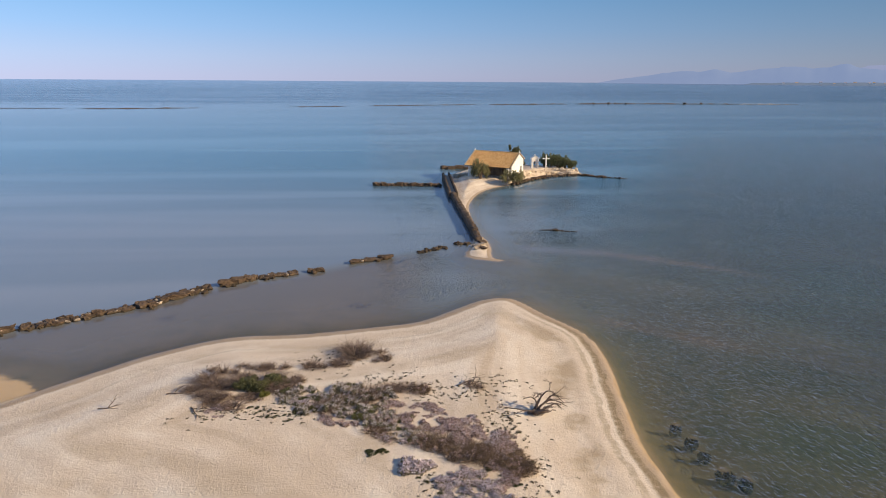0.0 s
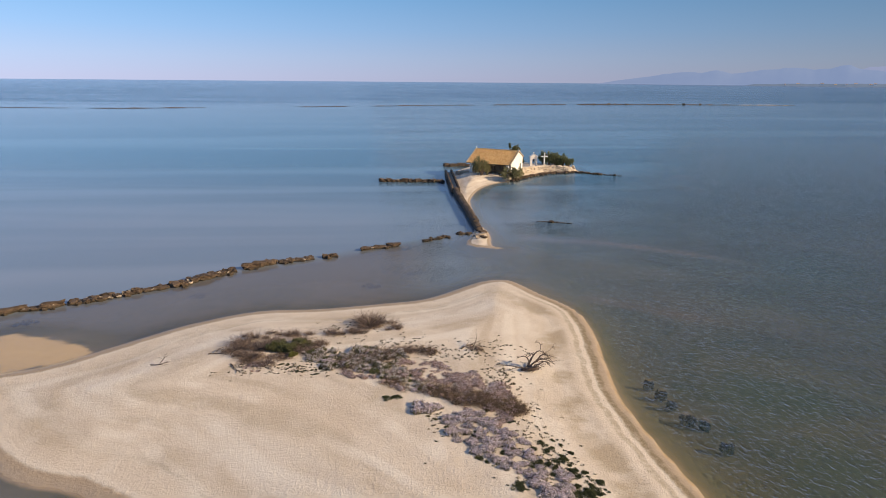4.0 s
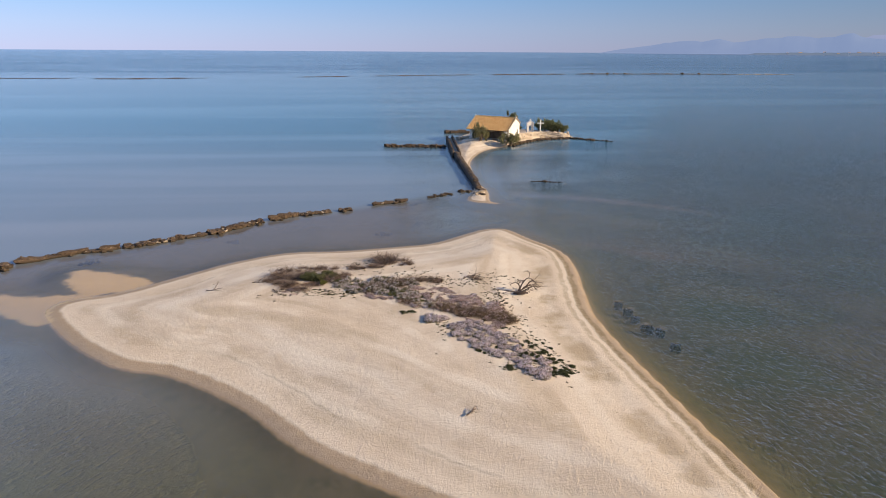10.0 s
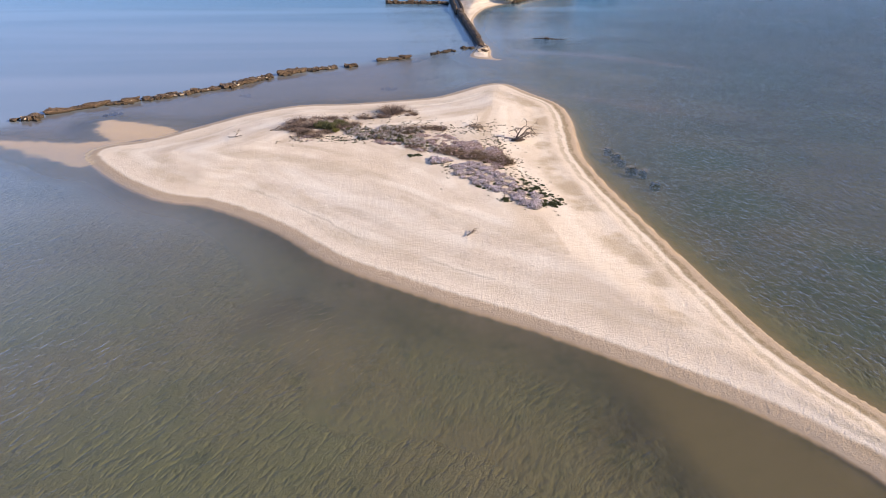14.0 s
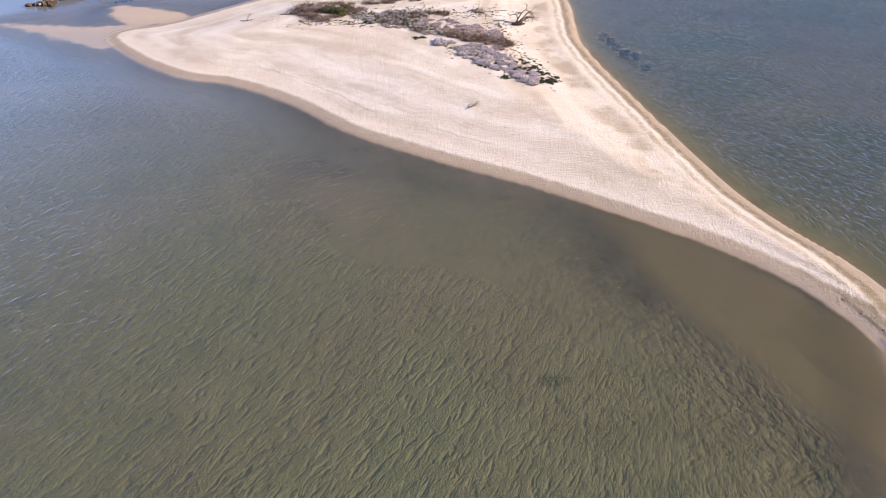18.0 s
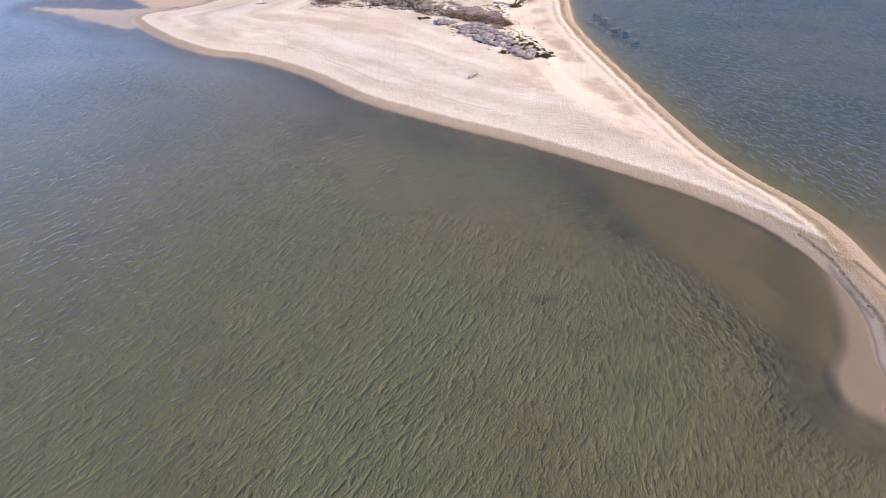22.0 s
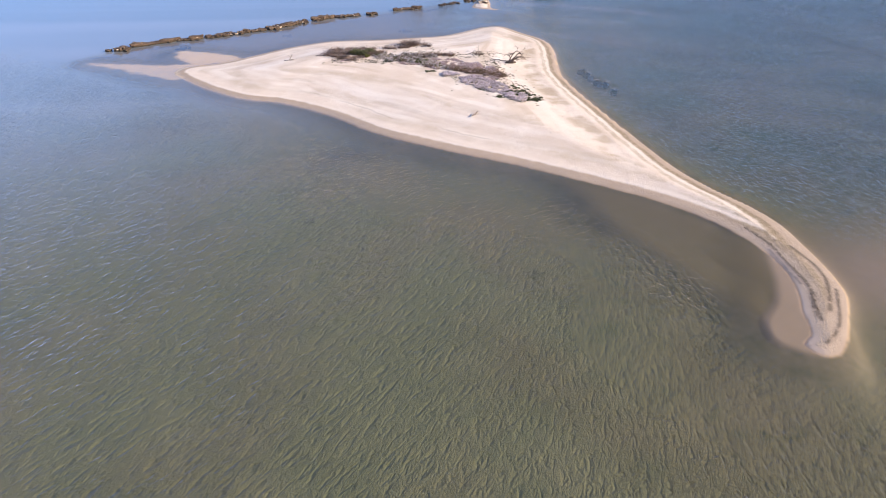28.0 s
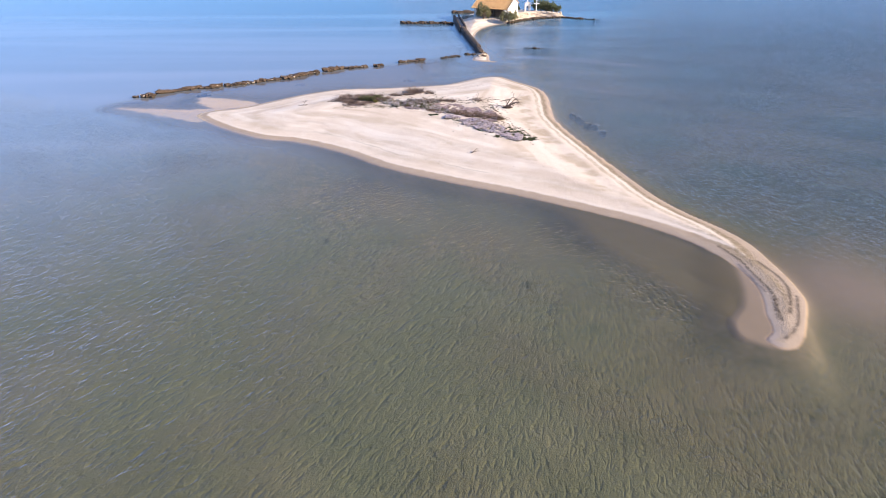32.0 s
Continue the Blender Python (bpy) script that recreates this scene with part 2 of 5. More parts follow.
    side = g.math('MULTIPLY', g.step(xyz.outputs[0], 4.0, 14.0), g.math('MULTIPLY', g.step(xyz.outputs[1], -20.0, -9.0), g.step(xyz.outputs[1], 190.0, 80.0)))
    lee = g.attr("lee")

    def crests(n, k):
        """Sharp thin crests along the middle level of a noise."""
        return g.math('SUBTRACT', 1.0, g.math('MULTIPLY', g.math('ABSOLUTE', g.math('SUBTRACT', n, 0.5)), k))

    west = g.noise(p, 1.0, 2, 0.5, 0.5, 33.0, (4.0, 1.2, 1))
    south = g.noise(p, 1.0, 2, 0.5, 0.6, 12.0, (3.8, 1.5, 1))
    inshore = g.noise(p, 1.0, 2, 0.5, 0.5, 58.0, (4.4, 0.9, 1))
    opened = g.noise(p, 1.0, 2, 0.5, 0.9, -14.0, (2.7, 1.75, 1))
    turn = g.step(g.math('ADD', xyz.outputs[0], g.math('MULTIPLY', xyz.outputs[1], -0.55)), 2.0, 22.0)
    main = g.mix(turn, west, south)
    main = g.mix(near, main, inshore)
    main = g.mix(side, main, opened)
    fine = g.noise(p, 1.0, 2, 0.7, 0.8, 30.0, (11.0, 7.5, 1))
    slow = g.noise(p, 1.0, 2, 0.5, 0.4, 46.0, (1.25, 0.42, 1))
    cross = g.noise(p, 1.0, 1, 0.5, 0.7, -30.0, (2.6, 1.3, 1))
    h = g.math('ADD', g.math('MULTIPLY', main, g.math('ADD', 0.98, g.math('MULTIPLY', side, 0.75))), g.math('MULTIPLY', crests(main, 4.0), g.math('ADD', 0.21, g.math('MULTIPLY', side, 0.26))))
    h = g.math('ADD', h, g.math('MULTIPLY', fine, g.math('SUBTRACT', 0.32, g.math('MULTIPLY', near, 0.12))))
    h = g.math('ADD', h, g.math('MULTIPLY', slow, 0.30))
    h = g.math('ADD', h, g.math('MULTIPLY', cross, g.math('ADD', 0.16, g.math('MULTIPLY', side, 0.55))))
    # long slicks and wind lanes lying across the lagoon; their paler sheen goes into the body colour
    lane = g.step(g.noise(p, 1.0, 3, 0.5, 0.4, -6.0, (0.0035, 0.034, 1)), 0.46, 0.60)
    gust = g.step(g.noise(p, 0.11, 3, 0.55), 0.35, 0.65, 0.70, 1.15)
    power = g.math('MULTIPLY', g.math('MULTIPLY', chop, gust), g.math('SUBTRACT', 1.0, g.math('MULTIPLY', g.math('MULTIPLY', lane, far), 0.6)))
    n = g.bump(h, 1.0, power)
    calm = g.bump(h, 0.095, g.math('MULTIPLY', power, g.math('ADD', 1.0, g.math('MULTIPLY', beyond, 1.2))))
    # body: clear over the shallows, murky green where it is deep, blue far out with mirrored sky painted in
    patch = g.step(g.noise(p, 0.12, 3), 0.35, 0.7)
    body = g.mix(patch, (0.166, 0.175, 0.095), (0.203, 0.194, 0.109))
    body = g.mix(east, body, g.mix(g.step(g.noise(p, 1.0, 3, 0.5, 0.3, 8.0, (0.05, 0.11, 1)), 0.40, 0.62), (0.086, 0.132, 0.104), (0.140, 0.156, 0.118)))
    body = g.mix(g.attr("offing"), body, g.mix(patch, (0.052, 0.128, 0.140), (0.085, 0.150, 0.152)))
    body = g.mix(g.math('MULTIPLY', g.attr("brown"), 0.65), body, (0.172, 0.138, 0.088))
    body = g.mix(g.math('MULTIPLY', lee, g.step(g.noise(p, 0.45, 4, 0.6), 0.30, 0.62, 0.35, 1.0)), body, (0.085, 0.088, 0.060))
    body = g.mix(g.attr("still"), body, (0.208, 0.184, 0.158))
    body = g.mix(g.math('MULTIPLY', g.attr("bar"), g.step(g.noise(p, 0.35, 3), 0.3, 0.6, 0.45, 0.85)), body, (0.225, 0.180, 0.148))
    # lilac and pale blue here stand in for sky mirrored by the far water
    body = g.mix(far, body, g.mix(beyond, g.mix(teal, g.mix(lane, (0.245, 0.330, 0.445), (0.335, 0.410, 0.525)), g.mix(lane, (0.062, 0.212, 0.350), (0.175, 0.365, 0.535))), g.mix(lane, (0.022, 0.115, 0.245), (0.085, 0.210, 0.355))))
    diff = g.node("BsdfDiffuse")
    g.put(diff.inputs["Color"], body)
    g.link(n, diff.inputs["Normal"])
    glow = g.node("BsdfTranslucent")
    g.put(glow.inputs["Color"], body)
    g.link(n, glow.inputs["Normal"])
    murky = g.node("MixShader")
    murky.inputs[0].default_value = 0.30
    g.link(diff.outputs[0], murky.inputs[1])
    g.link(glow.outputs[0], murky.inputs[2])
    clear = g.node("BsdfTransparent")
    g.put(clear.inputs["Color"], g.mix(g.step(depth, 0.0, 1.6), (0.97, 0.97, 0.96), (0.60, 0.68, 0.62)))
    inner = g.node("MixShader")
    murk = g.math('ADD', g.step(depth, 0.05, 1.0, 0.0, 0.72), g.math('MULTIPLY', far, 0.6), clamp=True)
    g.link(murk, inner.inputs[0])
    g.link(clear.outputs[0], inner.inputs[1])
    g.link(murky.outputs[0], inner.inputs[2])
    gloss = g.node("BsdfGlossy")
    g.put(gloss.inputs["Roughness"], g.step(far, 0.0, 1.0, 0.06, 0.16))
    g.link(calm, gloss.inputs["Normal"])
    fres = g.node("Fresnel")
    g.link(g.math('SUBTRACT', 1.33, g.math('MULTIPLY', side, 0.04)), fres.inputs["IOR"])
    g.link(calm, fres.inputs["Normal"])
    mixed = g.node("MixShader")
    g.link(fres.outputs[0], mixed.inputs[0])
    g.link(inner.outputs[0], mixed.inputs[1])
    g.link(gloss.outputs[0], mixed.inputs[2])
    g.link(mixed.outputs[0], g.out.inputs["Surface"])
    return g.mat


def mat_rock(name, a, b, scale=1.0, spots=(0.45, 0.40, 0.33), amount=0.3):
    g = Graph(name)
    p = g.place()
    rnd = g.node("ObjectInfo").outputs["Random"]
    n1, n2 = g.noise(p, 1.6 * scale, 4, 0.65), g.noise(p, 9.0 * scale, 4, 0.7)
    c = g.mix(g.step(n1, 0.35, 0.68), a, b)
    c = g.mix(g.math('MULTIPLY', g.step(n2, 0.55, 0.7), amount), c, spots)
    c = g.mix(g.math('MULTIPLY', rnd, 0.45), c, tuple(v * 0.55 for v in a))
    z = g.node("SeparateXYZ")
    g.link(p, z.inputs[0])
    c = g.mix(g.step(g.math('ADD', z.outputs[2], g.math('MULTIPLY', n1, 0.2)), 0.38, 0.12), c, (0.055, 0.043, 0.026))
    return g.surface(c, 0.9, g.bump(n2, 0.06, 1.0, g.bump(n1, 0.15, 0.6)), 0.25)


def mat_plain(name, a, b, scale=6.0, rough=0.85, relief=0.01, fine=40.0):
    g = Graph(name)
    p = g.place()
    n1, n2 = g.noise(p, scale, 4, 0.6), g.noise(p, fine, 3, 0.6)
    c = g.mix(g.step(n1, 0.3, 0.7), a, b)
    c = g.mix(g.math('MULTIPLY', g.step(n2, 0.5, 0.75), 0.3), c, tuple(v * 0.6 for v in a))
    return g.surface(c, rough, g.bump(n2, relief, 0.8), 0.25)


def mat_leaf(name, a, b, c=None, share=0.0):
    """Leaves and petals: colour varies from leaf to leaf; c: a second colour on a share of them."""
    g = Graph(name)
    rnd = g.node("NewGeometry").outputs["Random Per Island"]
    col = g.mix(rnd, a, b)
    if c:
        pick = g.math('FRACT', g.math('MULTIPLY', rnd, 17.3))
        col = g.mix(g.step(pick, 1.0 - share, 1.0 - share + 0.02), col, c)
    col = g.mix(g.math('MULTIPLY', g.step(g.noise(g.place(), 1.3, 3), 0.4, 0.7), 0.35), col, tuple(v * 0.6 for v in a))
    diff = g.node("BsdfPrincipled")
    g.put(diff.inputs["Base Color"], col)
    diff.inputs["Roughness"].default_value = 0.8
    diff.inputs["Specular IOR Level"].default_value = 0.2
    trans = g.node("BsdfTranslucent")
    g.put(trans.inputs["Color"], col)
    m = g.node("MixShader")
    m.inputs[0].default_value = 0.5
    g.link(diff.outputs[0], m.inputs[1])
    g.link(trans.outputs[0], m.inputs[2])
    g.link(m.outputs[0], g.out.inputs["Surface"])
    return g.mat


def mat_tile():
    g = Graph("clay_tile")
    p = g.place()
    rnd = g.node("ObjectInfo").outputs["Random"]
    isl = g.node("NewGeometry").outputs["Random Per Island"]
    c = g.mix(isl, (0.62, 0.34, 0.115), (0.78, 0.50, 0.21))
    c = g.mix(g.math('MULTIPLY', g.step(g.noise(p, 0.9, 4), 0.45, 0.75), 0.55), c, (0.50, 0.27, 0.10))
    c = g.mix(g.math('MULTIPLY', rnd, 0.25), c, (0.42, 0.25, 0.11))
    return g.surface(c, 0.85, g.bump(g.noise(p, 14, 3), 0.02, 0.7), 0.25)


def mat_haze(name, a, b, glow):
    """Far land; an emission of its own stands in for the bright air before it."""
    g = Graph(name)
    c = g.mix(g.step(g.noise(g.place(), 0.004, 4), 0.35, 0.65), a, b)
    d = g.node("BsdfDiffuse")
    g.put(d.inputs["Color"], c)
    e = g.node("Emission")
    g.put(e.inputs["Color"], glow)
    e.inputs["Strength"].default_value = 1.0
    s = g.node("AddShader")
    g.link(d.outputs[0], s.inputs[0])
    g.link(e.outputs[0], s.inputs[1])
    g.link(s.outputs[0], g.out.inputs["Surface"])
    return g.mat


GROUND, WATER = mat_ground(), mat_water()
REEF = mat_rock("reef_rock", (0.070, 0.044, 0.026), (0.158, 0.106, 0.064), 2.2, (0.42, 0.34, 0.26), 0.5)
# plaster darkened to brown: the porch's shade is put into its colour
SHADE_PLASTER = mat_plain("porch_shade_plaster", (0.20, 0.145, 0.10), (0.30, 0.22, 0.15), 1.2, 0.9, 0.01, 18)
PALE = mat_rock("pale_stone", (0.42, 0.33, 0.23), (0.56, 0.46, 0.34), 1.0, (0.25, 0.19, 0.13))
JETTY = mat_rock("jetty_stone", (0.065, 0.044, 0.028), (0.16, 0.112, 0.074))
WALLSTONE = mat_rock("terrace_stone", (0.58, 0.47, 0.34), (0.70, 0.60, 0.47), 0.8, (0.30, 0.23, 0.16))
LIME = mat_plain("lime_plaster", (0.80, 0.755, 0.67), (0.72, 0.66, 0.56), 0.8, 0.9, 0.01, 18)
WHITE = mat_plain("white_paint", (0.82, 0.80, 0.76), (0.74, 0.71, 0.66), 1.5, 0.7, 0.004, 20)
DARK = mat_plain("dark_interior", (0.06, 0.045, 0.035), (0.09, 0.07, 0.05), 2.0)
WOOD = mat_plain("weathered_wood", (0.16, 0.11, 0.075), (0.24, 0.18, 0.13), 4.0, 0.9, 0.01, 30)
DEAD = mat_plain("dead_wood", (0.085, 0.060, 0.045), (0.17, 0.125, 0.095), 5.0, 0.9, 0.01, 30)
TILE = mat_tile()
BRONZE = mat_plain("aged_bronze", (0.10, 0.075, 0.04), (0.14, 0.11, 0.06), 6.0, 0.5)
L_GREEN = mat_leaf("green_leaf", (0.11, 0.118, 0.052), (0.25, 0.24, 0.11))
L_DARK = mat_leaf("dark_leaf", (0.055, 0.066, 0.034), (0.12, 0.125, 0.062))
L_LIME = mat_leaf("yellow_leaf", (0.17, 0.17, 0.045), (0.26, 0.24, 0.07))
L_GREY = mat_leaf("grey_leaf", (0.20, 0.185, 0.12), (0.34, 0.30, 0.21))
L_TAM = mat_leaf("tamarisk_leaf", (0.17, 0.165, 0.075), (0.35, 0.315, 0.16))
L_THICK = mat_leaf("thicket_leaf", (0.12, 0.14, 0.065), (0.27, 0.275, 0.14))
L_DRY = mat_leaf("dry_leaf", (0.20, 0.14, 0.105), (0.44, 0.34, 0.265))
L_BROWN = mat_leaf("brown_grass", (0.15, 0.105, 0.068), (0.36, 0.265, 0.18))
PETAL = mat_leaf("lilac_petal", (0.70, 0.56, 0.60), (0.95, 0.88, 0.88))
ASH = mat_leaf("ashen_flower", (0.62, 0.55, 0.52), (0.86, 0.80, 0.75))
PINK = mat_leaf("faded_pink_petal", (0.54, 0.40, 0.39), (0.74, 0.60, 0.56))
# the third colour is painted haze: dark land made to glow blue
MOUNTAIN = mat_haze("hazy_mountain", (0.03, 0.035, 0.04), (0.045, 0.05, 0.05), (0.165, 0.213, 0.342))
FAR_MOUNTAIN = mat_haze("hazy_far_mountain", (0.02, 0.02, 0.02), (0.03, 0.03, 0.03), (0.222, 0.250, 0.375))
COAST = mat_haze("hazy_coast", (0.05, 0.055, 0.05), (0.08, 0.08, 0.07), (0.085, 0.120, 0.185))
WEED = mat_leaf("sea_grass", (0.016, 0.016, 0.010), (0.04, 0.034, 0.02))
WRACK = mat_leaf("dried_weed", (0.10, 0.068, 0.042), (0.22, 0.155, 0.10))


# ---- shapes ----
def mesh_from(name, verts, faces, mat, smooth=False):
    me = bpy.data.meshes.new(name)
    me.from_pydata([tuple(v) for v in verts], [], [tuple(f) for f in faces])
    me.materials.append(mat)
    if smooth:
        me.polygons.foreach_set("use_smooth", np.ones(len(me.polygons), bool))
    me.update()
    return me


def part(name, data, material, parent, label=""):
    """One mesh object, from a bmesh or a mesh, under a thing or a part."""
    if isinstance(data, bmesh.types.BMesh):
        me = bpy.data.meshes.new(name)
        data.to_mesh(me)
        data.free()
        me.materials.append(material)
        data = me
    ob = new(name, data)
    if parent is not None:
        ob.parent = parent
    return tagged(ob, label)


def thing(name, m, label, category, group="", kind=""):
    ob = new(name)
    ob.matrix_basis = m
    ob.empty_display_size = 0.2
    return tagged(ob, label, category, group, kind)


def box(bm, x0, y0, z0, x1, y1, z1, bevel=0.0, m=None):
    r = bmesh.ops.create_cube(bm, size=1.0, matrix=Matrix.Translation(((x0 + x1) / 2, (y0 + y1) / 2, (z0 + z1) / 2)) @ Matrix.Diagonal((x1 - x0, y1 - y0, z1 - z0, 1)))
    vs = r["verts"]
    if bevel:
        es = list({e for v in vs for e in v.link_edges})
        vs = list({v for f in bmesh.ops.bevel(bm, geom=es, offset=bevel, segments=1, affect='EDGES')["faces"] for v in f.verts} | set(v for v in vs if v.is_valid))
    if m is not None:
        bmesh.ops.transform(bm, matrix=m, verts=vs)
    return vs


def tube(bm, path, radii, sides=6):
    """A tapered limb along a path of points."""
    rings = []
    for i, (p, r) in enumerate(zip(path, radii)):
        a, b = Vector(path[max(i - 1, 0)]), Vector(path[min(i + 1, len(path) - 1)])
        q = (b - a).to_track_quat('Z', 'Y')
        rings.append([bm.verts.new(Vector(p) + q @ Vector((r * math.cos(k * math.tau / sides), r * math.sin(k * math.tau / sides), 0))) for k in range(sides)])
    for u, v in zip(rings, rings[1:]):
        for k in range(sides):
            bm.faces.new((u[k], u[(k + 1) % sides], v[(k + 1) % sides], v[k]))
    bm.faces.new(rings[0][::-1])
    bm.faces.new(rings[-1])


def spline(points, step, closed=True):
    """Points along a Catmull-Rom curve, about step apart."""
    pts = [np.array(p, float) for p in points]
    n, out = len(pts), []
    for i in range(n if closed else n - 1):
        get = (lambda k: pts[k % n]) if closed else (lambda k: pts[min(max(k, 0), n - 1)])
        a, b, c, d = get(i - 1), get(i), get(i + 1), get(i + 2)
        m = max(2, int(np.linalg.norm(c - b) / step))
        for s in np.arange(m) / m:
            out.append(0.5 * (2 * b + (c - a) * s + (2 * a - 5 * b + 4 * c - d) * s**2 + (3 * b - a - 3 * c + d) * s**3))
    if not closed:
        out.append(pts[-1])
    return np.array(out)


def leaf_cloud(rng, centres, n, size, flat=1.0, up=0.0, long=1.6):
    """n small leaf quads inside blobs (x, y, z, rx, ry, rz); denser to the outside."""
    centres = np.array(centres, float)
    w = np.prod(centres[:, 3:], 1) ** 0.7
    idx = rng.choice(len(centres), n, p=w / w.sum())
    d = rng.normal(size=(n, 3))
    d /= np.linalg.norm(d, axis=1)[:, None]
    r = rng.random(n) ** 0.45
    c = centres[idx, :3] + d * centres[idx, 3:] * r[:, None]
    c[:, 2] = np.abs(c[:, 2])
    u = rng.normal(size=(n, 3)) + [0, 0, up]
    u[:, 2] *= flat
    u /= np.linalg.norm(u, axis=1)[:, None]
    v = np.cross(u, rng.normal(size=(n, 3)))
    v /= np.linalg.norm(v, axis=1)[:, None] + 1e-9
    s = size * (0.6 + 0.8 * rng.random(n))[:, None]
    quad = np.stack([c - u * s * long / 2, c + v * s * 0.42, c + u * s * long / 2, c - v * s * 0.42], 1)
    return quad.reshape(-1, 3), np.arange(4 * n).reshape(-1, 4)


def blades(rng, n, spread, height, width, lean=0.5, origin=(0.0, 0.0)):
    """n upright tapering blades or twigs out of the ground."""
    a = rng.random(n) * math.tau
    r = np.sqrt(rng.random(n))
    base = np.stack([origin[0] + np.cos(a) * r * spread[0], origin[1] + np.sin(a) * r * spread[1], np.zeros(n)], 1)
    b = rng.random(n) * math.tau
    le = rng.random(n) * lean
    h = height * (0.5 + 0.7 * rng.random(n)) * (1.0 - 0.45 * r)
    tip = base + np.stack([np.cos(b) * np.sin(le), np.sin(b) * np.sin(le), np.cos(le)], 1) * h[:, None]
    side = np.stack([-np.sin(b), np.cos(b), np.zeros(n)], 1) * width / 2
    quad = np.stack([base - side, base + side, tip + side * 0.35, tip - side * 0.35], 1)
    return quad.reshape(-1, 3), np.arange(4 * n).reshape(-1, 4)


def rock_mesh(name, seed, mat, sub=2, rough=0.28, flat=1.0):
    rng = random.Random(seed)
    bm = bmesh.new()
    bmesh.ops.create_cube(bm, size=1.0)
    bmesh.ops.subdivide_edges(bm, edges=bm.edges[:], cuts=sub, use_grid_fill=True)
    off = Vector((rng.random() * 90, rng.random() * 90, seed))
    for v in bm.verts:
        p = v.co.copy()
        ball = p.normalized() * 0.62
        p = p.lerp(ball, 0.42)
        p += noise.noise_vector(v.co * 1.7 + off) * rough + noise.noise_vector(v.co * 4.1 + off) * rough * 0.35
        p.z *= flat
        v.co = p
    me = bpy.data.meshes.new(name)
    bm.to_mesh(me)
    bm.free()
    me.materials.append(mat)
    return me


# ---- ground, sea and the shores ----
ISLET = [(6.4, 56.6), (9.0, 52.4), (11.6, 48.2), (12.2, 43.6), (11.7, 37.0), (11.4, 32.0), (11.7, 28.7), (12.3, 24.8), (13.2, 20.2),
         (14.2, 15.2), (15.2, 10.2), (16.4, 5.3), (18.0, 1.6), (19.5, -0.9), (20.45, -3.6), (20.65, -5.9), (20.75, -8.5), (20.6, -11.0),
         (20.15, -12.4), (18.9, -14.7), (18.0, -16.1), (17.35, -16.7), (16.65, -16.75), (16.2, -16.3), (16.2, -15.85), (16.75, -15.3), (17.1, -14.6),
         (17.35, -13.2), (17.8, -12.0), (18.2, -10.4), (18.25, -8.8), (18.1, -7.4), (17.75, -6.2), (16.9, -4.3), (15.5, -2.3), (12.9, 0.2), (8.9, 2.9),
         (4.0, 6.0), (-1.7, 9.0), (-7.9, 12.8), (-12.5, 17.1),
         (-17.2, 20.3), (-19.6, 21.3), (-22.2, 21.9), (-25.5, 24.0), (-29.0, 27.0), (-32.6, 31.2), (-31.8, 33.7), (-28.9, 35.2),
         (-26.5, 37.8)]
ISLET += [(-24.2, 40.7), (-21.4, 43.8)]
ISLET += [(-16.9, 46.8), (-11.3, 47.6), (-5.6, 49.2), (-2.0, 50.5), (1.0, 53.4), (3.6, 56.0)]
CHAPEL_ISLE = [(7.9, 69.1), (5.7, 70.6), (5.9, 74.9), (5.6, 79.0), (4.9, 82.0), (4.3, 90.0), (4.2, 101.6), (6.1, 112.0), (8.6, 118.0),
               (11.5, 121.4), (13.6, 123.2), (16.8, 128.6), (22.3, 134.2), (28.3, 136.6), (30.5, 139.0), (28.0, 146.0), (16.0, 149.0),
               (7.0, 146.5), (3.4, 140.0), (0.7, 131.5), (1.9, 109.0), (3.4, 92.0), (4.1, 82.0), (3.2, 75.0), (2.6, 71.2), (5.0, 69.6)]
HOOK_FLAT = [(18.3, -6.6), (17.95, -7.9), (17.3, -10.3), (16.3, -12.5), (15.1, -13.9), (14.8, -15.4), (15.4, -16.1), (16.6, -16.7), (17.2, -14.6), (18.4, -10.0)]
INNER_FLAT = [(5.0, 6.4), (7.3, 2.4), (8.6, -2.9), (10.6, -6.7), (12.5, -10.3), (14.4, -13.4), (15.4, -14.0), (17.8, -9.0), (17.2, -5.0), (14.0, -0.4), (9.5, 3.2)]
SEA_GRASS = [(-11.8, 5.4), (-8.6, 7.4), (-3.0, 5.6), (3.0, 3.0), (6.3, -2.9), (9.2, -5.6), (9.0, -0.4), (5.6, 5.0), (-1.2, 8.4), (-8.0, 11.6)]
# lines of dried weed on the hook: width, then the way
WEED_LINES = [(0.13, [(17.92, -4.25), (18.57, -6.52), (18.62, -8.12), (18.7, -9.28), (18.78, -10.38), (18.63, -11.43), (18.11, -12.82), (17.89, -14.02)]),
              (0.10, [(18.27, -6.9), (18.38, -8.36), (18.42, -9.62), (18.44, -10.6)]),
              (0.17, [(18.63, -11.6), (18.2, -12.7), (17.9, -13.7)]),
              (0.15, [(19.69, -6.63), (20.0, -7.87), (20.18, -9.04), (19.99, -10.37), (19.52, -11.62), (18.76, -13.19)]),
              (0.12, [(20.14, -11.21), (19.44, -12.8), (18.69, -14.28), (17.87, -15.32), (17.2, -15.9)]),
              (0.05, [(16.28, -16.1), (16.32, -15.8), (16.78, -15.35)])]
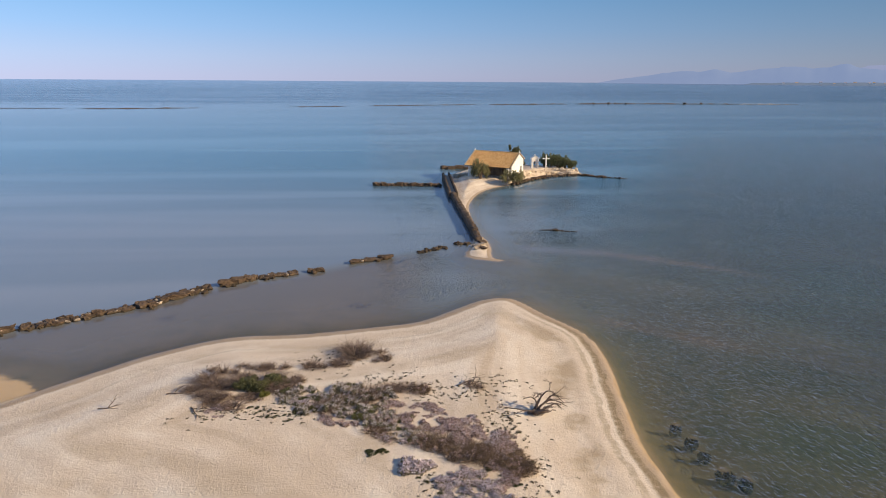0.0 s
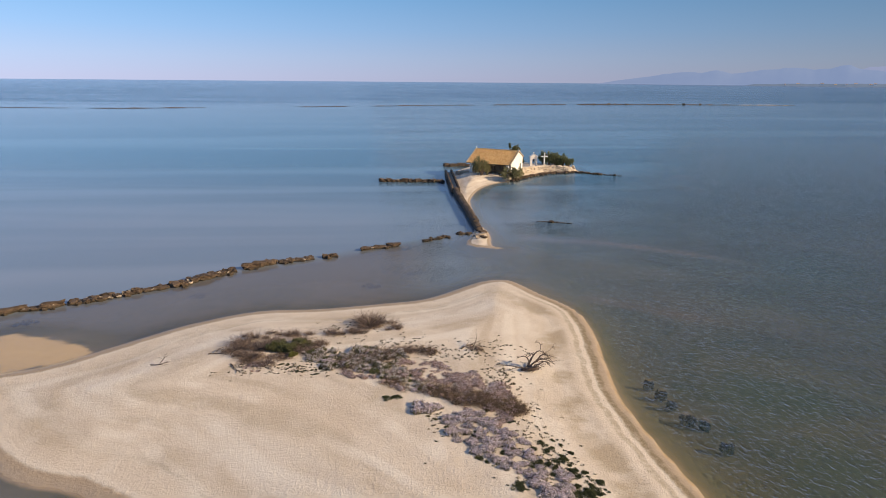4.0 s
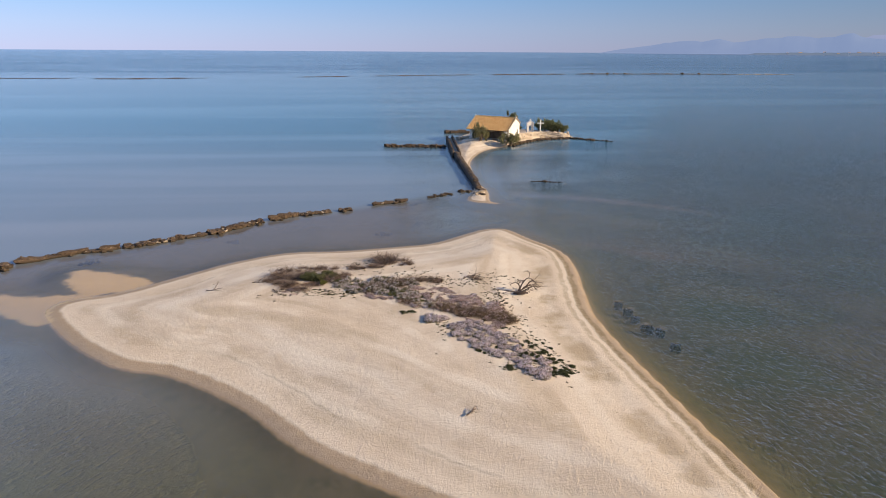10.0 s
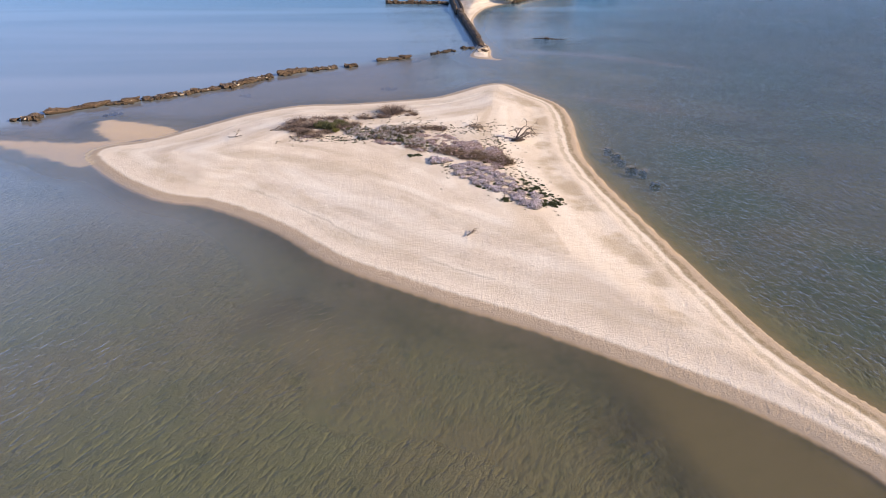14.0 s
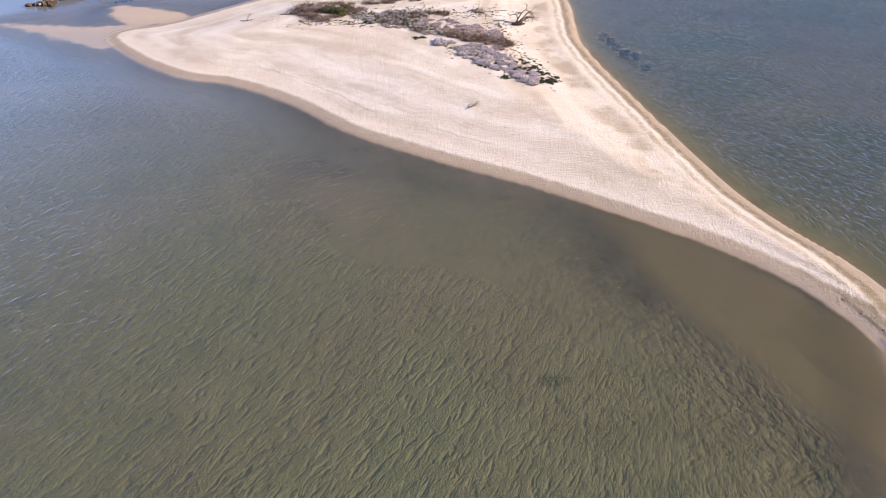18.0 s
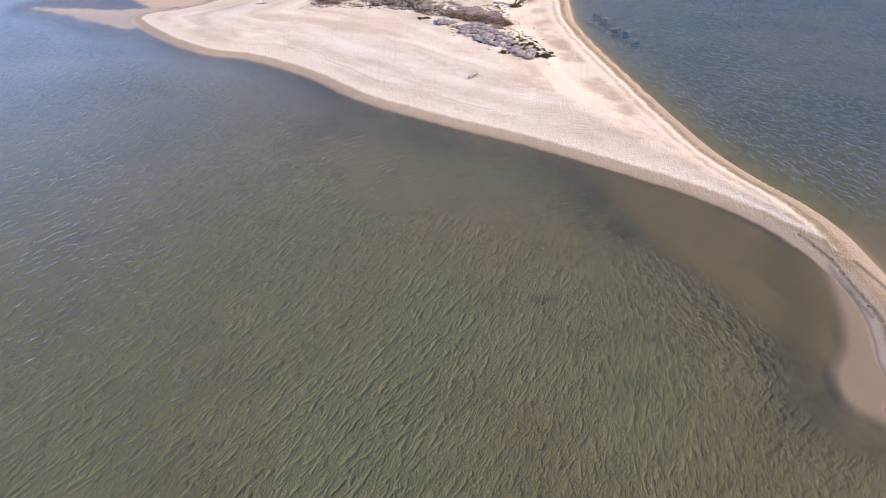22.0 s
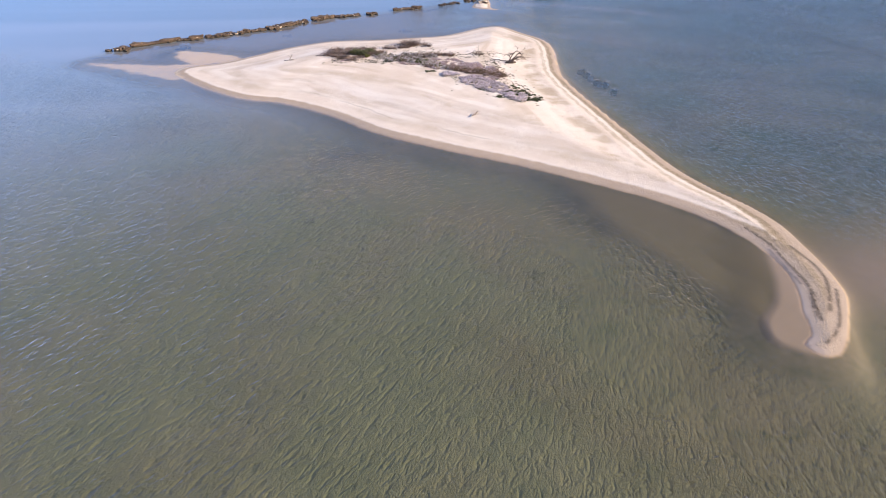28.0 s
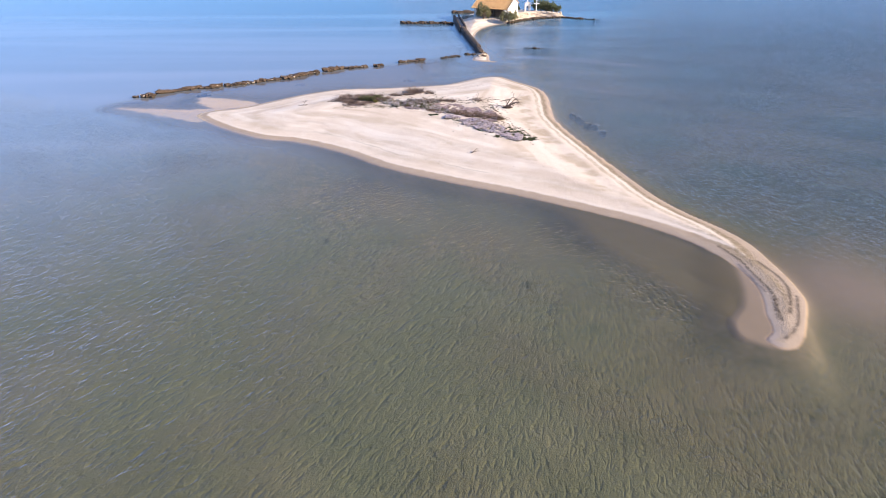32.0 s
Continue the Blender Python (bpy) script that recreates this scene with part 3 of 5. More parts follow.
# patches of weed that grow up to the surface: place, half-widths, turn
WEED_SPOTS = [(14.0, 34.0, 0.36, 0.15, -25), (14.4, 32.4, 0.38, 0.2, 10), (14.6, 31.2, 0.2, 0.14, 0), (15.0, 29.3, 0.5, 0.26, -25), (15.9, 28.7, 0.34, 0.15, -30), (16.2, 26.2, 0.34, 0.13, -30), (-18.7, -2.3, 0.8, 0.35, 20),
              (-21.7, -3.3, 0.9, 0.4, 30), (-11.0, -2.2, 0.35, 0.2, 0), (3.7, -8.7, 0.35, 0.2, 0), (-3.1, 60.8, 1.6, 0.8, 15), (-7.6, 56.1, 1.1, 0.5, 10), (7.6, 112.5, 2.0, 3.0, 0),
              (-14.0, 84.2, 4.0, 1.0, 5), (-4.5, 71.4, 1.6, 0.7, 30), (-24.5, 52.6, 0.9, 0.5, 10), (-37.0, 45.4, 0.8, 0.5, 20)]
SHOALS = [[(-31.0, 34.6), (-36.0, 34.3), (-44.0, 35.0), (-41.0, 33.2), (-36.0, 30.6), (-31.0, 28.6)],
          [(-35.6, 40.7), (-33.0, 40.8), (-28.0, 38.8), (-27.0, 36.5), (-31.0, 34.4), (-33.2, 36.3), (-35.0, 38.2)]]


def signed(px, py, poly):
    """Distance to a closed outline, positive inside."""
    best, inside = np.full(len(px), 1e9), np.zeros(len(px), bool)
    for (x0, y0), (x1, y1) in zip(poly, np.roll(poly, -1, 0)):
        ex, ey = x1 - x0, y1 - y0
        t = np.clip(((px - x0) * ex + (py - y0) * ey) / (ex * ex + ey * ey + 1e-12), 0, 1)
        best = np.minimum(best, (px - x0 - t * ex) ** 2 + (py - y0 - t * ey) ** 2)
        if y0 != y1:
            inside ^= ((y0 > py) != (y1 > py)) & (px < ex * (py - y0) / (y1 - y0) + x0)
    return np.sqrt(best) * np.where(inside, 1, -1)


def smooth(v, lo, hi):
    s = np.clip((v - lo) / (hi - lo), 0, 1)
    return s * s * (3 - 2 * s)


def blob(px, py, x, y, rx, ry, turn=0.0):
    c, s = math.cos(radians(turn)), math.sin(radians(turn))
    u, v = (px - x) * c + (py - y) * s, (py - y) * c - (px - x) * s
    return np.exp(-((u / rx) ** 2 + (v / ry) ** 2))


OUT_ISLET, OUT_CHAPEL = spline(ISLET, 1.0), spline(CHAPEL_ISLE, 1.5)


def plan(px, py):
    """Height of the ground and the measures that the materials use, at points of the plan."""
    d1, d2 = signed(px, py, OUT_ISLET), signed(px, py, OUT_CHAPEL)
    d = np.maximum(d1, d2)
    inside = np.maximum(d, 0)
    h1 = 0.20 * (1 - np.exp(-np.maximum(d1, 0) / 1.2)) + 0.55 * smooth(d1, 1.5, 10.0)
    h2 = 0.25 * (1 - np.exp(-np.maximum(d2, 0) / 0.9)) + 0.70 * smooth(d2, 0.8, 5.0)
    land = np.where(d1 > d2, h1, h2)
    east = smooth(px - np.interp(py, [-20, -8, 0, 8, 20, 50, 58], [17.5, 18.9, 15.5, 9.0, 5.0, 6.0, 4.0]), -0.5, 1.5)
    east *= smooth(py, 55.0, 47.0)
    # a berm on the open side, and low ridges along the shore
    land += 0.06 * east * np.exp(-((inside - 2.4) / 0.8) ** 2) * (d1 > 0)
    land += 0.012 * np.sin(inside * 2.6 + 1.3 * np.sin(px * 0.21)) * smooth(inside, 2.0, 4.0) * (d1 > 0) * (1 - east)
    out = np.maximum(-d, 0)
    flat = 0.6 * blob(px, py, 13.0, -5.5, 5.5, 3.2, -35) + 0.5 * blob(px, py, 16.0, -9.5, 2.6, 4.6) + 0.95 * blob(px, py, 24.5, -9.5, 6.0, 7.5) * smooth(py + 0.35 * (px - 18.0), -18.2, -16.2)
    flat += 0.6 * blob(px, py, 14.5, 62.0, 13.0, 4.5, -12) + 0.25 * np.exp(-out / 1.6) + 0.6 * blob(px, py, 4.0, 69.0, 5.0, 5.0)
    flat = np.clip(flat, 0, 1) * (d < 0.2)
    sea = 0.75 * (1 - np.exp(-out / (1.8 - 1.45 * east))) + 0.9 * smooth(out, 6.0, 40.0) + 3.0 * smooth(out, 250.0, 700.0)
    flat = np.maximum(flat, 0.85 * smooth(signed(px, py, spline(INNER_FLAT, 0.8)), -1.6, 1.4) * (d < 0.2))
    sea = sea * (1 - 0.72 * flat) + 0.03 * smooth(out, 0.0, 0.3)
    shoal, shelf = np.zeros(len(px)), np.zeros(len(px))
    for s in SHOALS:
        away = signed(px, py, spline(s, 1.0))
        shoal = np.maximum(shoal, smooth(away, -1.4, 1.2))
        shelf = np.maximum(shelf, smooth(away, -4.5, 0.0))
    sea = sea * (1 - shelf) + 0.025 * shelf
    hd = signed(px, py, spline(HOOK_FLAT, 0.8))
    hook = smooth(hd, -0.5, 0.25)
    sea = sea * (1 - 0.62 * smooth(hd, -3.2, -0.2))
    sea = sea * (1 - hook) + 0.025 * hook
    flat = np.maximum(flat, hook * (d < 0.2))
    tidal = hook * (d < 0.4)
    h = np.where(d > 0, land, -sea)
    return h, d, east, flat, shoal * (d < 0.4), tidal


def axis_steps(lo, hi, fine, mid=None, far=4900.0, grow=1.28):
    a = list(np.arange(lo, hi + 1e-6, fine))
    if mid:
        a += list(np.arange(hi + mid[1], mid[0] + 1e-6, mid[1]))
    s = mid[1] if mid else fine
    while a[-1] < far:
        s *= grow
        a.append(min(a[-1] + s, far))
    s = fine
    while a[0] > -far:
        s *= grow
        a.insert(0, max(a[0] - s, -far))
    return np.array(a)


def sheet(name, xs, ys, z, mat, attributes, label, category):
    nx, ny = len(xs), len(ys)
    gx, gy = np.meshgrid(xs, ys)
    co = np.stack([gx.ravel(), gy.ravel(), z], 1).astype(np.float32)
    i = (np.arange(ny - 1)[:, None] * nx + np.arange(nx - 1)[None]).ravel()
    quads = np.stack([i, i + 1, i + nx + 1, i + nx], 1).astype(np.int32)
    me = bpy.data.meshes.new(name)
    me.vertices.add(len(co))
    me.vertices.foreach_set("co", co.ravel())
    me.loops.add(quads.size)
    me.loops.foreach_set("vertex_index", quads.ravel())
    me.polygons.add(len(quads))
    me.polygons.foreach_set("loop_start", np.arange(0, quads.size, 4, dtype=np.int32))
    me.polygons.foreach_set("loop_total", np.full(len(quads), 4, np.int32))
    me.polygons.foreach_set("use_smooth", np.ones(len(quads), bool))
    me.update(calc_edges=True)
    for key, v in attributes.items():
        me.attributes.new(key, 'FLOAT', 'POINT').data.foreach_set("value", v.astype(np.float32))
    me.materials.append(mat)
    return tagged(new(name, me), label, category, kind="structure")


def build_ground():
    xs = np.union1d(axis_steps(-46.0, 34.0, 0.4).round(4), np.arange(14.4, 21.4, 0.08).round(4))
    ys = np.union1d(axis_steps(-24.0, 60.0, 0.4, (150.0, 0.8)).round(4), np.arange(-17.6, -2.0, 0.1).round(4))
    gx, gy = [a.ravel() for a in np.meshgrid(xs, ys)]
    h, d, east, flat, shoal, tidal = plan(gx, gy)
    shore = np.where(d > 0, d * (1 + 1.2 * smooth(gy, 62.0, 74.0) - 0.32 * smooth(gy, 0.0, -6.0)), d)      # the chapel isle dries out closer to the water
    weed = np.zeros(len(gx))
    by = np.flatnonzero((gx > 14.5) & (gx < 22) & (gy > -18) & (gy < -2))
    for wide, line in WEED_LINES:
        pts = spline(line, 0.1, False)
        away = np.sqrt(((gx[by, None] - pts[None, :, 0]) ** 2 + (gy[by, None] - pts[None, :, 1]) ** 2).min(1))
        weed[by] = np.maximum(weed[by], np.exp(-(away / wide) ** 2))
    h = h + 0.012 * weed
    sheet("ground", xs, ys, h, GROUND, {"weed": weed, "outer": blob(gx, gy, 25.0, -10.5, 7.0, 8.0) * smooth(gx, 16.4, 18.2), "shore": shore, "wrack": east, "flat": flat, "shoal": shoal, "tidal": tidal},
          "pale sand islet and olive-brown seabed under shallow water", "ground")


def reef_y(px):
    return np.interp(px, [-300, -215, -115, 6, 130, 285], [417, 420, 460, 519, 560, 576])


def build_water():
    xs = axis_steps(-50.0, 40.0, 0.5, grow=1.12)
    ys = axis_steps(-40.0, 90.0, 0.5, (150.0, 1.0), grow=1.10)
    gx, gy = [a.ravel() for a in np.meshgrid(xs, ys)]
    h, d, east, flat, shoal, tidal = plan(gx, gy)
    out = np.maximum(-d, 0)
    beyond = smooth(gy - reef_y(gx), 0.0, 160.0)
    chop = np.maximum(smooth(out, 0.2, 5.0), east * smooth(out, 0.1, 2.2)) * (0.10 + 0.90 * smooth(gx + 0.12 * gy, -4.0, 9.0))
    south = smooth(gy + 0.55 * gx, 14.0, 2.0) * np.maximum(smooth(out, 0.8, 4.5), smooth(out, 0.3, 2.2) * smooth(gy, -8.0, -15.0))
    chop = np.maximum(chop, 0.9 * south) * (1 - 0.4 * smooth(gy, 60, 160)) + 0.7 * beyond
    chop = np.clip(chop * (1 - 0.75 * flat), 0.04, 1.0)
    # far: how much of the painted sky reflection tints the water
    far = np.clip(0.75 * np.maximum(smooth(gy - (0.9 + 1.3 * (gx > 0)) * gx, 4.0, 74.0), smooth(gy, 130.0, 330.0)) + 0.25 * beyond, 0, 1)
    gate = np.interp(gx, [-46, -42, -35, -28, -23, -15, -7, 3], [38, 43, 47.6, 52.7, 59, 64, 70, 77])
    still = smooth(gate - gy, -3.0, 3.0) * smooth(gy, 30.0, 38.0) * smooth(gx, -50.0, -40.0) * smooth(gx, 2.0, -6.0)
    far *= 1 - 0.85 * still      # the still channel inside the breakwater stays brown
    bar = np.zeros(len(gx))          # two sand bars that show through the water
    for line, wide in ((((9.0, 75.0), (20.4, 72.4), (26.4, 69.5), (31.2, 66.2), (38.0, 60.0)), 1.6), (((12.6, 51.4), (15.7, 49.9), (19.8, 47.3), (23.7, 45.3), (29.0, 42.0)), 1.1)):
        lx, ly = np.array(line).T
        fade = smooth(gx, lx[0] - 1.5, lx[0] + 2.0) * smooth(gx, lx[-1], lx[-1] - 9.0)
        bar = np.maximum(bar, np.exp(-((gy - np.interp(gx, lx, ly)) / wide) ** 2) * fade)
    chop *= 1 - 0.5 * bar
    weedy = np.zeros(len(gx))          # little water stands over the weed
    for x, y, rx, ry, turn in WEED_SPOTS[:6]:
        weedy = np.maximum(weedy, blob(gx, gy, x, y, rx * 0.8, max(ry, 0.35), turn))
    lee = smooth(signed(gx, gy, spline(SEA_GRASS, 1.0)), -2.2, 1.6)          # dark sea-grass bed along the lee shore
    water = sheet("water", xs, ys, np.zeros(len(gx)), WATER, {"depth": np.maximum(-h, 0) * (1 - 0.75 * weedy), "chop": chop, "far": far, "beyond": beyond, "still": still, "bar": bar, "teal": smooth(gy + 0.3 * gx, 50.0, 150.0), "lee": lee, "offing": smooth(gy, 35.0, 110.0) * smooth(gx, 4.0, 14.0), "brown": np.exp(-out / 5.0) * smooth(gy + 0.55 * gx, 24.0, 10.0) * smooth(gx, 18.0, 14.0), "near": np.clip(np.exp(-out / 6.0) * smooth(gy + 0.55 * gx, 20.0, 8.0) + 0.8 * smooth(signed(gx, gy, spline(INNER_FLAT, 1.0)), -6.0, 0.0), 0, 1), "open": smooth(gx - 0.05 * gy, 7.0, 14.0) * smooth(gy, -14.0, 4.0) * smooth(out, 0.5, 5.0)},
          "clear shallow sea, rippled by a light wind", "sea")
    water.visible_shadow = False          # daylight reaches the bed through the clear water


build_ground()
build_water()


def ground_z(x, y):
    return float(plan(np.array([x]), np.array([y]))[0][0])


# ---- far land ----
def ridge(name, label, mat, radius, tops, seed, depth=400.0, category="mountains", rough=0.06, rise=0.74):
    """A far ridge of hills: tops are bearings (degrees to the right of +y) and heights."""
    n, rows = 180, 6
    az, top = np.array(tops).T
    verts = []
    for j in range(rows):
        for i in range(n):
            b = az[0] + (az[-1] - az[0]) * i / (n - 1)
            a = radians(b)
            k = math.sin(math.pi * j / (rows - 1)) if 0 < j < rows - 1 else 0.0
            wob = noise.fractal(Vector((b * 1.6, seed, j * 0.35)), 0.9, 2.1, 5)
            r = radius + depth * (j / (rows - 1) - 0.5)
            verts.append((r * math.sin(a), r * math.cos(a), -1.0 + k * max(float(np.interp(b, az, top)) * rise * (1 + rough * wob), 0.0)))
    faces = [(j * n + i, j * n + i + 1, (j + 1) * n + i + 1, (j + 1) * n + i) for j in range(rows - 1) for i in range(n - 1)]
    return tagged(new(name, mesh_from(name, verts, faces, mat, True)), label, category, kind="structure")


ridge("backdrop_mountains", "distant mountain range with blue haze painted on as glow", MOUNTAIN, 4450,
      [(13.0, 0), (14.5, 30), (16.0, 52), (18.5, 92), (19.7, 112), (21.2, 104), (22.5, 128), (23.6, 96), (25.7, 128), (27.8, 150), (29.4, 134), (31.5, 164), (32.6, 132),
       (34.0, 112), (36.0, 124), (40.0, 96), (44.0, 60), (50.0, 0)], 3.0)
ridge("backdrop_far_mountains", "fainter mountain range behind, its haze painted on as glow", FAR_MOUNTAIN, 4720,
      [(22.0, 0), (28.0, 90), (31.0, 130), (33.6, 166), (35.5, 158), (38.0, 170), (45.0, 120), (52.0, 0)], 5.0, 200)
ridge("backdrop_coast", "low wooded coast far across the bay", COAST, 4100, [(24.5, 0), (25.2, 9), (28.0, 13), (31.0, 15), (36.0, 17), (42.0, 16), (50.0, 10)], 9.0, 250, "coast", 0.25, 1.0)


# ---- stones, walls and quays ----
REEF_STONES = [rock_mesh("reef_stone", k, REEF, 3, 0.32) for k in range(6)]
PALE_STONES = [rock_mesh("pale_stone", 20 + k, PALE, 2, 0.24) for k in range(4)]
JETTY_STONES = [rock_mesh("jetty_block", 40 + k, JETTY, 2, 0.09) for k in range(5)]
RUBBLE = [rock_mesh("rubble_stone", 90 + k, WALLSTONE, 2, 0.24) for k in range(5)]
LEDGES = [rock_mesh("reef_ledge", 80 + k, REEF, 4, 0.33) for k in range(6)]


def stone(parent, mesh, name, x, y, z, sx, sy, sz, turn=0.0, tip=0.0, label=""):
    ob = new(name, mesh)
    ob.parent = parent
    ob.matrix_basis = pose(x, y, z, tip, tip * 0.6, turn) @ Matrix.Diagonal((sx, sy, sz, 1))
    return tagged(ob, label)


def stone_line(name, label, points, width, height, seed, meshes, length=1.3, rubble=0.6, group="", category="breakwater", part_name="stone", sink=0.35):
    """A low line of slabs with smaller stones along its foot."""
    rng = random.Random(seed)
    pts = spline(points, 0.25, False)
    base = thing(name, pose(pts[0][0], pts[0][1], 0), label, category, group)
    run = want = 0.0
    for p, q in zip(pts, pts[1:]):
        run += float(np.linalg.norm(q - p))
        if run < want:
            continue
        turn = math.degrees(math.atan2(q[1] - p[1], q[0] - p[0]))
        ln = length * rng.uniform(0.6, 1.35)
        want = run + ln * 0.82
        c, s = math.cos(radians(turn)), math.sin(radians(turn))
        h = height * rng.uniform(0.45, 1.15)
        off = rng.uniform(-0.12, 0.12) * width
        x, y = p[0] - pts[0][0] + c * ln / 2 - s * off, p[1] - pts[0][1] + s * ln / 2 + c * off
        stone(base, rng.choice(meshes), part_name, x, y, h * (0.5 - sink * 0.3) - sink * 0.25, ln, width * rng.uniform(0.8, 1.15), h + sink, turn + rng.uniform(-9, 9), rng.uniform(-5, 5))
        for _ in range(3 if meshes[0] in LEDGES + REEF_STONES and category == "breakwater" else 0):
            if rng.random() < 0.42:
                k = rng.uniform(0.14, 0.32)
                stone(base, rng.choice(PALE_STONES), part_name, x + rng.uniform(-0.6, 0.6), y + rng.uniform(-0.35, 0.35), max(h * 0.75, 0.1), k * 1.5, k, k * 0.7, rng.uniform(0, 180), rng.uniform(-15, 15), "pale loose stone")
        for _ in range(3):
            if rng.random() < rubble:
                side = rng.choice((-1, 1)) * width * rng.uniform(0.45, 0.75)
                k = rng.uniform(0.25, 0.55)
                stone(base, rng.choice(meshes), part_name, x - s * side + rng.uniform(-0.5, 0.5), y + c * side + rng.uniform(-0.3, 0.3), 0.02, k * 1.3, k, k * 0.9, rng.uniform(0, 180), rng.uniform(-15, 15))
    return base


BREAK = "ruined breakwater of dark brown weathered slabs awash in the shallows"
stone_line("breakwater", BREAK, [(-43.2, 40.4), (-43.1, 41.4), (-42.8, 42.4)], 1.0, 0.36, 1, REEF_STONES, 1.0, 0.9, "stretches of breakwater")
stone_line("breakwater", BREAK, [(-42.4, 42.9), (-39.4, 45.2), (-37.2, 46.6), (-35.3, 47.6)], 0.9, 0.36, 2, LEDGES, 1.7, 0.8, "stretches of breakwater")
stone_line("breakwater", BREAK, [(-34.5, 48.1), (-32.4, 49.7), (-31.0, 50.6)], 0.9, 0.22, 3, REEF_STONES, 0.8, 1.0, "stretches of breakwater")
stone_line("breakwater", BREAK, [(-31.0, 50.8), (-28.2, 52.7)], 0.9, 0.36, 4, LEDGES, 1.5, 0.8, "stretches of breakwater")
stone_line("breakwater", BREAK, [(-27.3, 53.3), (-25.2, 56.0), (-23.0, 58.9)], 1.1, 0.36, 5, LEDGES + REEF_STONES, 1.1, 0.9, "stretches of breakwater")
stone_line("breakwater", BREAK, [(-22.2, 59.6), (-19.4, 61.9)], 1.0, 0.40, 6, LEDGES, 1.4, 0.9, "stretches of breakwater")
stone_line("breakwater", BREAK, [(-19.0, 62.2), (-16.6, 63.4), (-15.6, 64.0)], 0.8, 0.32, 7, LEDGES + REEF_STONES, 1.2, 0.8, "stretches of breakwater")
stone_line("breakwater", BREAK, [(-14.4, 64.5), (-13.2, 65.1)], 0.8, 0.25, 8, REEF_STONES, 1.0, 0.3, "stretches of breakwater")
stone_line("breakwater", BREAK, [(-10.3, 68.0), (-8.6, 69.1), (-6.7, 70.1)], 1.0, 0.38, 9, LEDGES, 2.2, 0.2, "stretches of breakwater")
stone_line("rock_row", "row of small brown stones just breaking the water", [(-2.9, 72.3), (-1.4, 74.0), (0.3, 74.9)], 0.6, 0.05, 10, REEF_STONES, 0.6, 0.8, "", "rocks")
stone_line("rock_row", "few dark stones in the water near the jetty's end", [(1.6, 76.2), (2.4, 76.9), (3.4, 77.2)], 0.6, 0.1, 11, REEF_STONES, 0.7, 0.5, "", "rocks")
stone_line("rock_row", "row of brown stones standing out of the shallow bay", [(13.2, 84.8), (15.0, 84.5), (18.0, 83.9)], 0.4, -0.03, 12, REEF_STONES, 0.7, 0.12, "", "rocks")
stone_line("side_breakwater", "low side breakwater of rough dark stones off the jetty", [(-13.7, 121.7), (-7.0, 121.6), (-0.6, 121.4)], 1.2, 0.62, 13, REEF_STONES, 0.9, 0.9)
stone_line("rock_tail", "tail of dark low rocks running out from the chapel isle", [(28.6, 138.2), (31.5, 135.4), (33.8, 134.0)], 0.9, 0.24, 14, REEF_STONES, 0.9, 0.8, "", "rocks")
stone_line("rock_tail", "last dark rocks almost covered by the sea", [(34.6, 133.6), (38.0, 132.0)], 0.5, -0.06, 15, REEF_STONES, 1.0, 0.2, "", "rocks")
stone_line("old_quay", "old dark stone quay behind the chapel", [(-0.6, 145.4), (3.0, 146.0), (7.0, 146.6)], 1.4, 0.95, 16, JETTY_STONES, 1.7, 0.4)
stone_line("shore_rocks", "dark seaweed-stained stones along the foot of the terrace", [(13.4, 122.7), (16.8, 128.2), (19.5, 131.2), (22.3, 133.9), (28.0, 136.2)], 0.8, 0.34, 17, REEF_STONES, 0.75, 0.9, "", "rocks")
stone_line("rubble_heap", "heap of pale stone rubble beside the chapel", [(2.4, 129.6), (3.6, 130.3), (4.9, 130.9)], 1.4, 1.25, 18, PALE_STONES, 0.8, 1.0, "", "rubble", sink=-0.3)


def build_jetty():
    """A long straight stone jetty; near the isle two thin walls with sand between them."""
    rng = random.Random(31)
    base = thing("jetty", pose(4.6, 77.0, 0), "long narrow jetty of brown stone blocks with a sandy top", "jetty")
    a, b = Vector((4.55, 78.0)), Vector((1.75, 109.0))
    way = (b - a).normalized()
    turn = math.degrees(math.atan2(way.y, way.x))
    s, total = 0.0, (b - a).length
    while s < total:
        ln = rng.uniform(1.4, 2.6)
        p = a + way * (s + ln / 2)
        h = rng.uniform(0.85, 1.0) * (0.7 if s < 2.5 else 1.0)
        stone(base, rng.choice(JETTY_STONES), "block", p.x - 4.6, p.y - 77.0, h / 2 - 0.22, ln * 1.06, rng.uniform(0.85, 0.98), h + 0.5, turn + rng.uniform(-2, 2), rng.uniform(-1.5, 1.5))
        s += ln
    for off, name in ((-0.62, "wall_block"), (0.62, "wall_block")):
        a2, b2 = Vector((1.75, 109.0)), Vector((0.55, 131.5))
        w2 = (b2 - a2).normalized()
        side = Vector((w2.y, -w2.x))
        s = 0.0
        while s < (b2 - a2).length:
            ln = rng.uniform(0.9, 1.5)
            p = a2 + w2 * (s + ln / 2) + side * off
            h = rng.uniform(0.95, 1.1)
            stone(base, rng.choice(JETTY_STONES), name, p.x - 4.6, p.y - 77.0, h / 2 - 0.1, ln * 1.05, 0.42, h + 0.3, turn + 1.0 + rng.uniform(-2, 2))
            s += ln
    bm = bmesh.new()
    pts = [(1.2, 109.2), (2.3, 109.2), (1.1, 131.2), (0.0, 131.2)]
    low = [bm.verts.new((x - 4.6, y - 77.0, -0.2)) for x, y in pts]
    top = [bm.verts.new((x - 4.6, y - 77.0, 0.62)) for x, y in pts]
    bm.faces.new(top)
    for k in range(4):
        bm.faces.new((low[k], low[(k + 1) % 4], top[(k + 1) % 4], top[k]))
